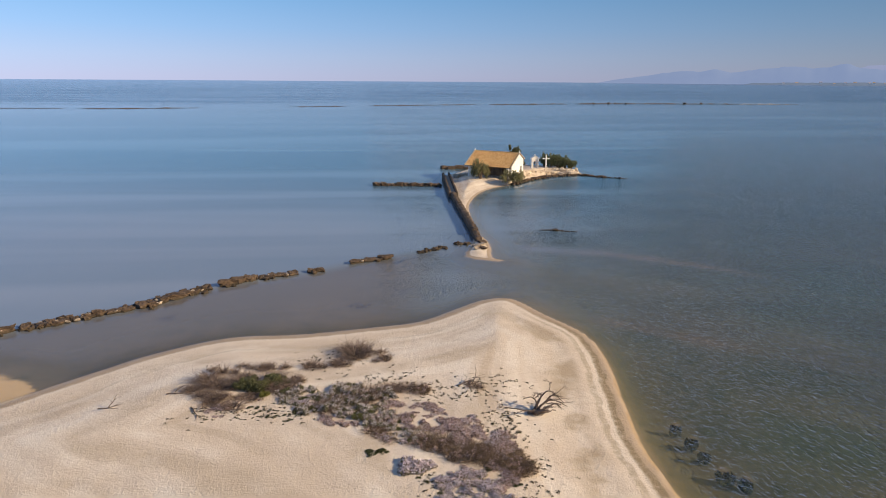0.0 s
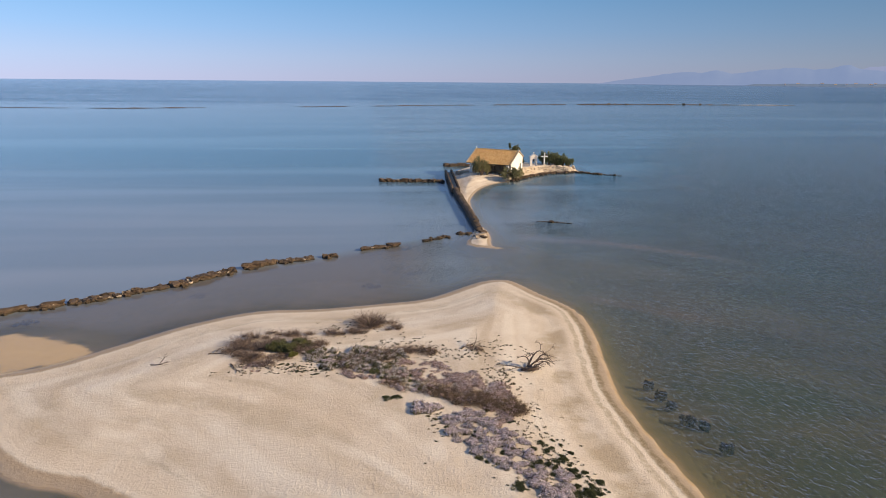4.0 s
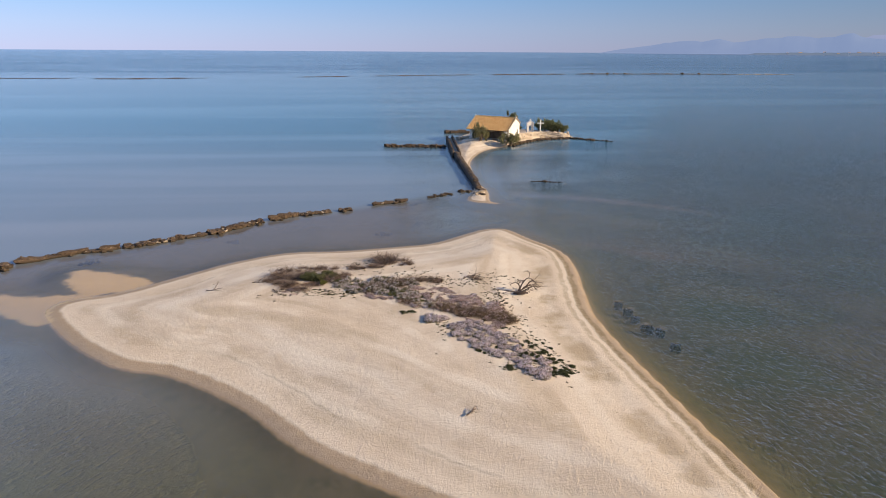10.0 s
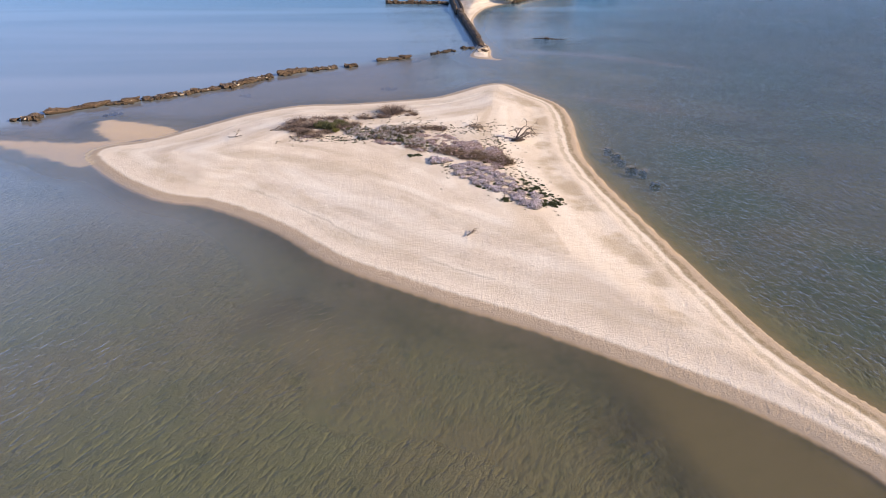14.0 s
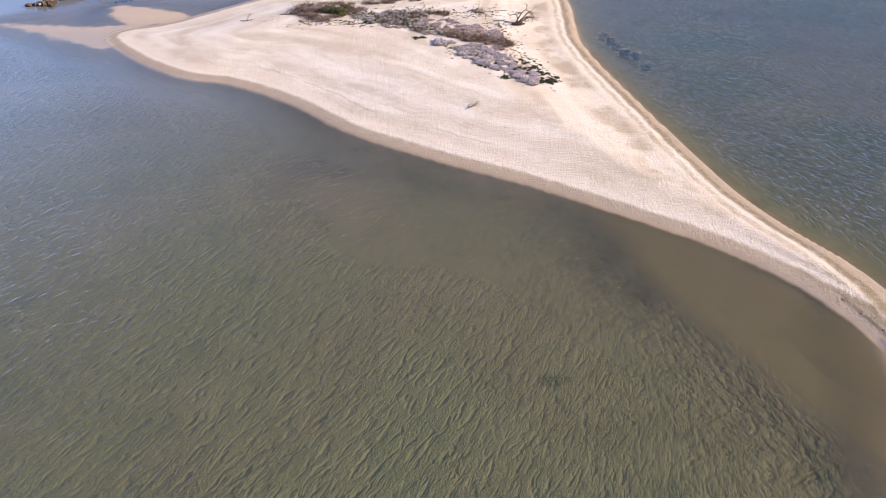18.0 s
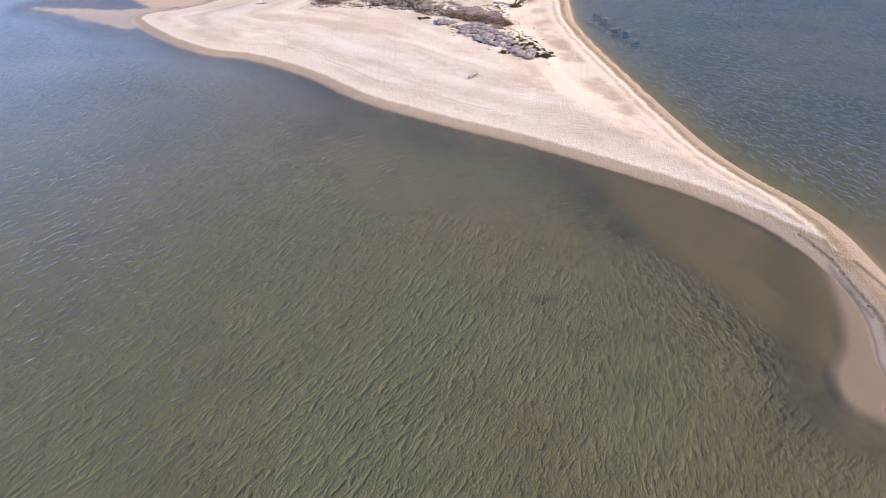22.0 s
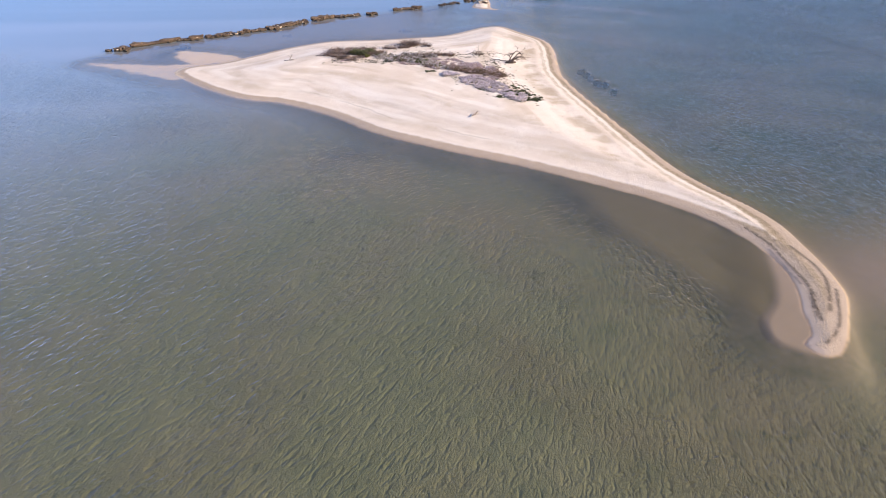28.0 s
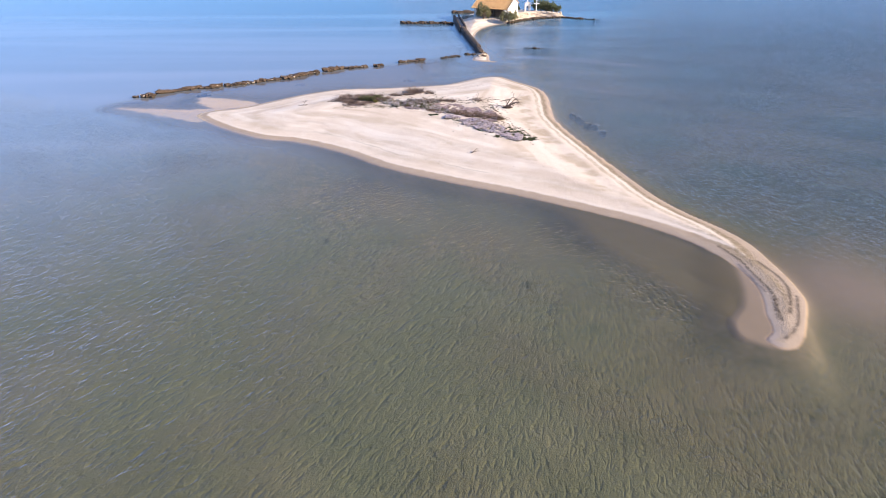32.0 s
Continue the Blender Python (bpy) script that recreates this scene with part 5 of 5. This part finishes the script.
        v, f = sprays(rng, 80, 0.4, 0.5, 0.022)
        part("dark_twig_mass", mesh_from("dark_twig_mass", v, f, L_TWIG), L_TWIG, ob)
    elif kind == "dry_grass":
        ob = thing(kind, pose(0, 0, -60), "flattened tuft of dry brown grass", "grass tuft", "dry grass tufts")
        v, f = sprays(rng, 220, 0.5, 0.45, 0.018, 0.5)
        part("blade_mass", mesh_from("blade_mass", v, f, L_BROWN), L_BROWN, ob)
        v, f = leaf_cloud(rng, [(rng.uniform(-0.3, 0.3), rng.uniform(-0.3, 0.3), 0.03, 0.3, 0.3, 0.10) for _ in range(4)], 260, 0.07)
        part("litter", mesh_from("litter", v, f, L_TWIG), L_TWIG, ob)
        v, f = leaf_cloud(rng, [(rng.uniform(-0.4, 0.4), rng.uniform(-0.4, 0.4), 0.10, 0.16, 0.16, 0.08) for _ in range(4)], 110, 0.05)
        part("seed_mass", mesh_from("seed_mass", v, f, PINK), PINK, ob, "dull pink seed heads")
    elif kind == "green_shrub":
        ob = thing(kind, pose(0, 0, -60), "rounded dark green shrub growing on the sand", "shrub", "green shrubs")
        blobs = [(rng.uniform(-0.3, 0.3), rng.uniform(-0.3, 0.3), rng.uniform(0.15, 0.4), 0.26, 0.26, 0.24) for _ in range(9)]
        v, f = leaf_cloud(rng, blobs, 1500, 0.075, 1.0, 0.3, 1.7)
        part("foliage", mesh_from("foliage", v, f, L_GREEN), L_GREEN, ob)
        bm = bmesh.new()
        for b in blobs:
            tube(bm, [(0, 0, 0), (b[0] * 0.5, b[1] * 0.5, b[2] * 0.6), b[:3]], [0.02, 0.014, 0.006], 4)
        part("stem_mass", bm, WOOD, ob)
    elif kind == "succulent":
        ob = thing(kind, pose(0, 0, -60), "low dark green mat of fleshy shore plants", "shrub", "green shore plants")
        blobs = [(rng.uniform(-0.4, 0.4), rng.uniform(-0.3, 0.3), 0.03, 0.24, 0.22, rng.uniform(0.07, 0.15)) for _ in range(8)]
        v, f = leaf_cloud(rng, blobs, 900, 0.065, 0.9, 0.3, 1.4)
        part("leaf_mass", mesh_from("leaf_mass", v, f, L_DARK), L_DARK, ob)
        v, f = leaf_cloud(rng, blobs[:4], 160, 0.06, 0.9, 0.4, 1.4)
        part("young_leaf_mass", mesh_from("young_leaf_mass", v, f, L_GREEN), L_GREEN, ob)
    else:
        ob = thing(kind, pose(0, 0, -60), "bright yellow-green bush on the sand", "shrub")
        blobs = [(rng.uniform(-0.25, 0.25), rng.uniform(-0.25, 0.25), 0.22, 0.25, 0.25, 0.2) for _ in range(6)]
        v, f = leaf_cloud(rng, blobs, 900, 0.07, 1.0, 0.8, 2.0)
        part("foliage", mesh_from("foliage", v, f, L_LIME), L_LIME, ob)
    for o in ob.children:
        tagged(o, kind="stuff")
    return ob


def hash_of(text):
    return sum(ord(c) * (k + 3) for k, c in enumerate(text))


def set_plants(kind, spots, seed):
    """spots: centre x, y, half-widths, number, mean size, height factor, turn of the patch in degrees."""
    rng = random.Random(seed)
    for cx, cy, rx, ry, count, size, tall, turn in spots:
        for _ in range(count):
            a, r = rng.uniform(0, math.tau), math.sqrt(rng.random())
            u, v = math.cos(a) * r * rx, math.sin(a) * r * ry
            c, s = math.cos(radians(turn)), math.sin(radians(turn))
            x, y = cx + u * c - v * s, cy + u * s + v * c
            variant = rng.randrange(3)
            k = size * rng.uniform(0.6, 1.35)
            m = pose(x, y, ground_z(x, y) - 0.02, 0, 0, rng.uniform(0, 360))
            scale = (k, k * rng.uniform(0.8, 1.2), k * tall * rng.uniform(0.75, 1.25))
            if (kind, variant) not in PLANTS:
                ob = PLANTS[kind, variant] = plant(kind, variant)
                ob.scale = scale
                ob.matrix_basis = m @ Matrix.Diagonal((*scale, 1))
            else:
                src = PLANTS[kind, variant]
                keep = src.scale.copy()
                src.scale = scale
                copy_thing(src, m)
                src.scale = keep


set_plants("dry_shrub", [(-13.6, 38.6, 2.6, 1.9, 17, 1.0, 0.7, -20), (-15.0, 36.4, 1.3, 1.4, 9, 0.83, 0.6, 0), (-13.0, 34.9, 1.6, 1.0, 8, 0.78, 0.5, 0),
                         (-9.2, 40.4, 3.1, 0.7, 11, 0.75, 0.6, 8), (-5.8, 42.8, 1.9, 0.8, 7, 1.3, 0.5, -15), (-4.8, 41.3, 1.0, 0.8, 3, 0.83, 0.7, 0),
                         (-10.4, 37.5, 1.6, 1.2, 8, 0.83, 0.7, 0), (-2.3, 36.8, 1.2, 0.4, 5, 0.74, 0.5, 0), (2.2, 37.5, 0.8, 0.4, 3, 0.64, 0.5, 0),
                         (-4.8, 35.8, 2.1, 0.7, 9, 0.83, 0.7, 0), (-6.4, 34.4, 2.2, 1.0, 7, 0.74, 0.6, 0)], 5)
set_plants("green_shrub", [(-12.0, 37.4, 1.1, 0.8, 8, 0.85, 0.9, 20), (-11.2, 37.0, 0.5, 0.6, 4, 0.74, 0.9, 0), (-10.2, 37.7, 0.8, 0.4, 3, 0.74, 0.8, 0), (-9.2, 36.2, 0.9, 0.4, 4, 0.51, 0.6, 0),
                           (-4.6, 33.6, 0.6, 0.6, 4, 0.60, 0.6, 0), (-7.0, 35.6, 1.9, 1.0, 7, 0.46, 0.55, -12), (-2.5, 33.0, 1.3, 0.9, 4, 0.41, 0.5, 0)], 6)
set_plants("yellow_bush", [(-11.2, 36.0, 0.3, 0.3, 3, 0.74, 0.9, 0), (-8.6, 34.9, 0.2, 0.2, 1, 0.46, 0.7, 0)], 7)
set_plants("grey_mat", [(-7.2, 35.4, 3.2, 1.8, 36, 0.78, 0.95, -12), (-4.4, 34.0, 2.2, 1.3, 20, 0.74, 0.85, -25), (-10.0, 35.8, 1.1, 0.7, 5, 0.69, 0.8, 0), (-5.0, 36.4, 1.8, 0.8, 10, 0.8, 0.9, -10), (-1.8, 31.6, 1.6, 0.6, 7, 0.6, 0.7, -20)], 14)
set_plants("sea_lavender", [(-8.6, 35.2, 0.9, 0.7, 5, 0.62, 0.9, -12), (-6.4, 34.2, 1.5, 0.6, 6, 0.55, 0.8, -12), (-1.4, 28.4, 0.9, 0.4, 7, 0.87, 1.1, 0),
                            (2.3, 25.4, 3.3, 1.7, 86, 0.55, 0.85, -52), (4.6, 22.3, 2.0, 1.4, 34, 0.50, 0.9, -40), (5.2, 20.6, 1.2, 0.6, 11, 0.78, 1.0, -40),
                            (0.6, 33.4, 2.1, 0.8, 8, 0.5, 0.7, -20), (3.2, 30.6, 1.0, 1.4, 7, 0.5, 0.7, 0), (-2.8, 31.0, 1.2, 0.5, 4, 0.5, 0.7, -20)], 8)
set_plants("faded_lavender", [(-1.5, 33.2, 3.1, 1.7, 23, 0.83, 0.8, -18), (1.6, 31.9, 2.5, 1.6, 18, 0.83, 0.9, -35), (-6.0, 33.2, 1.6, 0.7, 8, 0.64, 0.8, 0), (2.7, 27.8, 1.4, 1.1, 11, 0.64, 0.8, -40), (-13.2, 34.0, 1.3, 0.7, 5, 0.64, 0.7, 0), (3.4, 30.8, 0.9, 1.0, 7, 0.55, 0.7, 0)], 9)
set_plants("dry_grass", [(0.6, 30.0, 2.4, 1.2, 18, 0.95, 0.8, -20), (2.9, 29.2, 1.6, 1.1, 13, 0.92, 0.8, -35), (-2.4, 31.8, 1.7, 1.0, 9, 0.83, 0.7, -10), (-1.6, 36.6, 1.0, 0.4, 5, 0.74, 0.7, 0), (-12.8, 36.0, 2.2, 1.1, 11, 0.74, 0.6, 0)], 10)
set_plants("succulent", [(5.6, 24.4, 1.1, 1.6, 14, 0.46, 0.9, -40), (6.2, 22.2, 1.0, 0.8, 10, 0.5, 0.9, 0), (2.6, 25.6, 2.6, 1.4, 14, 0.36, 1.0, -52), (7.6, 21.4, 0.7, 0.5, 5, 0.55, 0.8, 0), (3.2, 27.8, 1.2, 0.6, 5, 0.4, 0.8, -40), (6.4, 20.9, 1.1, 0.5, 8, 0.74, 0.9, 0), (5.9, 23.3, 0.6, 0.3, 4, 0.55, 0.8, 0), (4.9, 23.0, 0.9, 0.4, 5, 0.55, 0.8, 0), (-3.4, 29.7, 0.4, 0.2, 3, 0.51, 0.9, 0),
                         (4.2, 29.6, 0.8, 0.6, 4, 0.41, 0.7, 0), (7.3, 20.2, 0.3, 0.2, 1, 0.37, 0.7, 0), (0.7, 26.0, 0.9, 0.4, 5, 0.46, 0.7, 0), (2.2, 23.0, 1.0, 0.3, 7, 0.46, 0.8, -40),
                         (-0.9, 27.6, 0.5, 0.3, 4, 0.37, 0.7, 0), (-9.0, 33.5, 1.3, 0.6, 11, 0.39, 0.7, 0), (3.6, 20.8, 0.6, 0.3, 5, 0.51, 0.9, -40), (-11.0, 34.2, 0.9, 0.6, 5, 0.41, 0.7, 0)], 11)


def scatter_sprigs():
    """Countless seedlings and bits of litter on the sand round the plants."""
    rng = np.random.default_rng(12)
    spots = [(-9.8, 33.8, 2.4, 0.9, 90), (0.5, 36.6, 3.6, 1.4, 120), (3.6, 32.6, 1.3, 3.0, 150), (-3.8, 38.3, 3.0, 1.0, 60), (5.5, 22.4, 2.0, 2.2, 110), (-7.5, 41.6, 2.6, 1.6, 70),
             (-0.6, 26.4, 1.0, 1.8, 30), (4.6, 27.0, 1.3, 3.4, 110), (-14.0, 33.6, 1.6, 0.9, 40), (3.3, 38.6, 2.0, 1.0, 30)]
    vs, fs, n = [], [], 0
    for cx, cy, rx, ry, count in spots:
        x, y = cx + rng.normal(size=count) * rx * 0.6, cy + rng.normal(size=count) * ry * 0.6
        z = plan(x, y)[0]
        for px, py, pz in zip(x, y, z):
            k = rng.uniform(0.06, 0.2)
            v, f = leaf_cloud(rng, [(0, 0, 0.01, k, k * rng.uniform(0.5, 1), k * 0.35)], 14, 0.055, 0.9, 0.2, 1.6)
            vs.append(v + [px, py, pz - 0.01])
            fs.append(f + n)
            n += len(v)
    me = mesh_from("shore_sprigs", np.concatenate(vs), np.concatenate(fs), mat_leaf("sprig_leaf", (0.075, 0.075, 0.04), (0.14, 0.115, 0.07)))
    tagged(new("shore_sprigs", me), "scattered small green and brown sprigs on the sand", "sprigs", kind="stuff")


scatter_sprigs()


def scatter_pebbles():
    """Shell bits and pebbles that speckle the dry sand, thicker along the storm ridges."""
    rng = np.random.default_rng(21)
    n = 26000
    x, y = rng.uniform(-33, 21, n), rng.uniform(-16, 57, n)
    h, d, east, flat, shoal, tidal = plan(x, y)
    keep = (d > 1.3) & (rng.random(n) < 0.25 + 0.55 * (np.sin(d * 2.6 + 1.2 * np.sin(x * 0.2)) > 0.2) * (d < 9.0))
    x, y, h = x[keep], y[keep], h[keep]
    r = (0.012 + 0.028 * rng.random(len(x)) ** 3)[:, None, None]
    shape = np.array([(1, 0, 0.1), (0, 1, 0.1), (-1, 0, 0.1), (0, -1, 0.1), (0.1, 0, 0.75)])
    a = rng.random(len(x)) * math.tau
    c, s = np.cos(a)[:, None], np.sin(a)[:, None]
    v = np.stack([shape[:, 0] * c - shape[:, 1] * 0.7 * s, shape[:, 0] * s + shape[:, 1] * 0.7 * c, np.broadcast_to(shape[:, 2], (len(x), 5))], 2) * r
    v += np.stack([x, y, h], 1)[:, None]
    f = (np.array([(0, 1, 4), (1, 2, 4), (2, 3, 4), (3, 0, 4)])[None] + 5 * np.arange(len(x))[:, None, None]).reshape(-1, 3)
    me = mesh_from("pebbles", v.reshape(-1, 3), f, mat_leaf("pebble_stone", (0.12, 0.09, 0.065), (0.62, 0.55, 0.46)))
    tagged(new("pebbles", me), "scattered pebbles and broken shells on the dry sand", "pebbles", kind="stuff")


scatter_pebbles()


# ---- driftwood ----
def limb(bm, rng, start, way, length, radius, depth):
    pts, rad = [Vector(start)], [radius]
    d = Vector(way).normalized()
    n = 5
    for k in range(n):
        d = (d + Vector((rng.uniform(-0.35, 0.35), rng.uniform(-0.35, 0.35), rng.uniform(-0.38, 0.22)))).normalized()
        nxt = pts[-1] + d * length / n
        nxt.z = max(nxt.z, 0.03)
        pts.append(nxt)
        rad.append(radius * (1 - 0.75 * (k + 1) / n))
    tube(bm, pts, rad, 5)
    if depth:
        for k in range(rng.randint(2, 4)):
            at = rng.randint(1, n - 1)
            side = Vector((rng.uniform(-1, 1), rng.uniform(-1, 1), rng.uniform(-0.15, 0.75)))
            limb(bm, rng, pts[at], d * 0.7 + side, length * rng.uniform(0.4, 0.65), rad[at] * 0.7, depth - 1)


def arch_limb(bm, rng, start, heading, reach, height, radius, depth):
    """A bare limb that climbs, arches over and droops, with side limbs along it."""
    d = Vector((math.cos(heading), math.sin(heading), 0))
    pts, rad, n = [], [], 8
    for k in range(n + 1):
        s = k / n
        p = Vector(start) + d * reach * (s + 0.12 * math.sin(5 * s + heading)) + Vector((-d.y, d.x, 0)) * reach * 0.22 * math.sin(3.4 * s + heading * 2)
        p.z = max(start[2] + height * math.sin(s * 2.5) + rng.uniform(-0.05, 0.05), 0.03)
        pts.append(p)
        rad.append(radius * (1 - 0.8 * s))
    tube(bm, pts, rad, 5)
    if depth:
        for at in rng.sample(range(2, n), rng.randint(3, 4)):
            arch_limb(bm, rng, pts[at], heading + rng.choice((-1, 1)) * rng.uniform(0.5, 1.3), reach * rng.uniform(0.28, 0.5), height * rng.uniform(-0.25, 0.5), rad[at] * 0.75, depth - 1)


def build_dead_tree():
    rng = random.Random(8)
    base = thing("dead_tree", pose(5.7, 34.4, ground_z(5.7, 34.4)), "bare dark driftwood tree lying on the sand, branches arching up", "driftwood")
    for heading, reach, height in ((0.1, 1.9, 0.95), (0.6, 1.6, 1.15), (-0.35, 1.7, 0.6), (1.4, 1.1, 0.9), (-0.9, 1.1, 0.45), (3.0, 1.9, 0.3), (0.3, 2.1, 0.5), (2.2, 0.9, 0.8)):
        bm = bmesh.new()
        arch_limb(bm, rng, (0.0, 0.0, 0.12), heading, reach, height, 0.065, 2)
        part("branch", bm, DEAD, base)
    bm = bmesh.new()
    tube(bm, [(-0.55, -0.05, 0.05), (-0.15, 0.0, 0.14), (0.3, 0.05, 0.16), (0.75, 0.1, 0.1)], [0.10, 0.17, 0.14, 0.08], 8)
    part("stump", bm, DEAD, base)
    v, f = blades(np.random.default_rng(3), 240, (0.45, 0.35), 0.4, 0.015, 1.2)
    part("root_tangle", mesh_from("root_tangle", v, f, DEAD), DEAD, base, "tangle of dark roots")


def drift_branch(x, y, turn, length, seed, label):
    rng = random.Random(seed)
    base = thing("driftwood_branch", pose(x, y, ground_z(x, y) + 0.02, 0, 0, turn), label, "driftwood", "driftwood branches")
    bm = bmesh.new()
    limb(bm, rng, (-length / 2, 0, 0.05), (1, 0, 0.05), length, 0.045, 1)
    part("stick", bm, DEAD, base)
    bm = bmesh.new()
    limb(bm, rng, (-length * 0.1, 0, 0.06), (0.6, 0.5, 0.4), length * 0.6, 0.03, 1)
    part("side_stick", bm, DEAD, base)


build_dead_tree()
drift_branch(2.1, 37.6, 15, 2.2, 1, "thin dark branch with many twigs lying on the sand")
drift_branch(-1.8, 36.9, -12, 1.6, 2, "curved dark driftwood stick beside dry shrubs")
drift_branch(-20.0, 34.4, 8, 1.5, 3, "bleached driftwood stick alone on the sand")
drift_branch(-14.4, 34.0, -25, 1.6, 4, "tangled dead branch at the edge of the shrubs")
drift_branch(1.0, 15.7, 30, 0.9, 5, "short driftwood twig on open sand")
drift_branch(1.6, 29.0, 20, 1.4, 6, "pale dead branch among the dry grass")
drift_branch(-16.8, 36.4, 35, 1.3, 7, "thin dead twigs on the sand beside the shrubs")
drift_branch(-6.9, 44.3, 150, 2.4, 8, "dark branch sticking out of the dry shrubs")


# ---- weed in the water and along the hook ----
def weed_patch(x, y, rx, ry, seed, turn=0.0, tall=False):
    rng = np.random.default_rng(seed)
    z = ground_z(x, y)
    rise = -0.47 * z if tall else 0.10
    blobs = [(rng.normal() * rx * 0.5, rng.normal() * ry * 0.5, rise, rx * rng.uniform(0.1, 0.3), ry * rng.uniform(0.12, 0.34), rise) for _ in range(8)]
    v, f = leaf_cloud(rng, blobs, 620, 0.14, 0.6, 0.0, 2.2)
    ob = new("seaweed_patch", mesh_from("seaweed_patch", v, f, WEED))
    ob.matrix_basis = pose(x, y, z, 0, 0, turn)
    tagged(ob, "dark patch of sea grass on the shallow bed", "seaweed", "seaweed patches")


for k, (x, y, rx, ry, turn) in enumerate(WEED_SPOTS):
    weed_patch(x, y, rx, ry, 50 + k, turn, k < 6)


def build_wrack():
    """Brown dried weed lying along the small cut bank of the hook."""
    rng = np.random.default_rng(5)
    pts = spline(WEED_LINES[0][1], 0.3, False)
    vs, fs, n = [], [], 0
    for p in pts:
        if rng.random() < 0.5:
            continue
        q = p + rng.normal(size=2) * 0.09
        v, f = leaf_cloud(rng, [(0, 0, 0.0, 0.05, 0.13, 0.015)], 20, 0.035, 0.5, 0.0, 2.2)
        vs.append(v + [q[0], q[1], ground_z(q[0], q[1])])
        fs.append(f + n)
        n += len(v)
    tagged(new("weed_wrack", mesh_from("weed_wrack", np.concatenate(vs), np.concatenate(fs), WRACK)), "line of dried brown seaweed along the cut bank of the spit", "seaweed", kind="stuff")


build_wrack()


# ---- far banks and coast ----
def far_bank(points, width, height, seed, label, mat):
    rng = random.Random(seed)
    pts = spline(points, 4.0, False)
    verts, faces = [], []
    for k, p in enumerate(pts):
        q, o = pts[min(k + 1, len(pts) - 1)], pts[max(k - 1, 0)]
        d = (q - o) / (np.linalg.norm(q - o) + 1e-9)
        fade = min(1.0, k / 3, (len(pts) - 1 - k) / 3)
        w = width * rng.uniform(0.5, 1.3) * (0.3 + 0.7 * fade)
        h = height * rng.uniform(0.4, 1.4) * fade
        for s, z in ((-1, -0.4), (-0.45, h * 0.8), (0.1, h), (0.5, h * 0.7), (1, -0.4)):
            verts.append((p[0] - d[1] * w * s, p[1] + d[0] * w * s, z))
    for k in range(len(pts) - 1):
        for j in range(4):
            faces.append((k * 5 + j, k * 5 + j + 1, (k + 1) * 5 + j + 1, (k + 1) * 5 + j))
    tagged(new("far_bank", mesh_from("far_bank", verts, faces, mat)), label, "sandbank", "far banks")


LINE = lambda xs: [(x, float(reef_y(np.array(x)))) for x in xs]
far_bank(LINE([-330, -300, -270, -245]), 2.5, 0.3, 1, "thin brown reef bank far out in the lagoon", REEF)
far_bank(LINE([-238, -215, -190, -165]), 2.8, 0.4, 2, "thin brown reef bank far out in the lagoon", REEF)
far_bank(LINE([-112, -90, -70]), 2.5, 0.3, 3, "thin dark reef awash far out in the lagoon", REEF)
far_bank(LINE([-60, -30, 0, 30]), 2.2, 0.35, 4, "thin dark reef awash far out in the lagoon", REEF)
far_bank(LINE([36, 70, 105]), 2.5, 0.5, 5, "thin brown reef bank far out in the lagoon", REEF)
far_bank(LINE([110, 160, 215, 262]), 3.4, 0.5, 6, "long low bank of brown pebbles far out in the lagoon", REEF)
far_bank(LINE([255, 285, 315]), 3.0, 0.4, 7, "pale sandy end of the far bank", PALE)
for k, x in enumerate([128, 142, 148, 157, 210, 226]):
    ob = new("far_rock", REEF_STONES[k % 6])
    s = 0.8 + (k * 37 % 10) / 16
    ob.matrix_basis = pose(x, float(reef_y(np.array(x))) - 3 + (k % 3) * 2, 0.7, 0, 0, k * 40) @ Matrix.Diagonal((s * 1.8, s, s * 0.9, 1))
    tagged(ob, "dark rock standing on the far bank", "rock", "rocks on the far bank")


def coast_house(az, dist, w, h, k):
    a = radians(az)
    m = pose(dist * math.sin(a), dist * math.cos(a), 4.0 + (k % 3), 0, 0, -az)
    base = thing("coast_house", m, "tiny pale house far off on the wooded coast", "house", "houses on the far coast")
    bm = bmesh.new()
    box(bm, -w / 2, -5, -2, w / 2, 5, h)
    part("wall", bm, WHITE, base)
    bm = bmesh.new()
    lo = [bm.verts.new((x, y, h)) for x, y in ((-w / 2 - 0.5, -5.5), (w / 2 + 0.5, -5.5), (w / 2 + 0.5, 5.5), (-w / 2 - 0.5, 5.5))]
    r = [bm.verts.new((-w / 2, 0, h + 2.5)), bm.verts.new((w / 2, 0, h + 2.5))]
    bm.faces.new((lo[0], lo[1], r[1], r[0]))
    bm.faces.new((lo[2], lo[3], r[0], r[1]))
    bm.faces.new((lo[1], lo[2], r[1]))
    bm.faces.new((lo[3], lo[0], r[0]))
    part("roof", bm, TILE, base)


for k, az in enumerate([27.4, 28.3, 29.9, 30.8, 31.5, 32.1, 32.4, 33.0, 33.3, 33.6, 34.0, 34.4, 34.8, 35.3]):
    coast_house(az, 4020 + (k * 53 % 70), 10 + (k * 7 % 9), 5 + (k % 3) * 2, k)
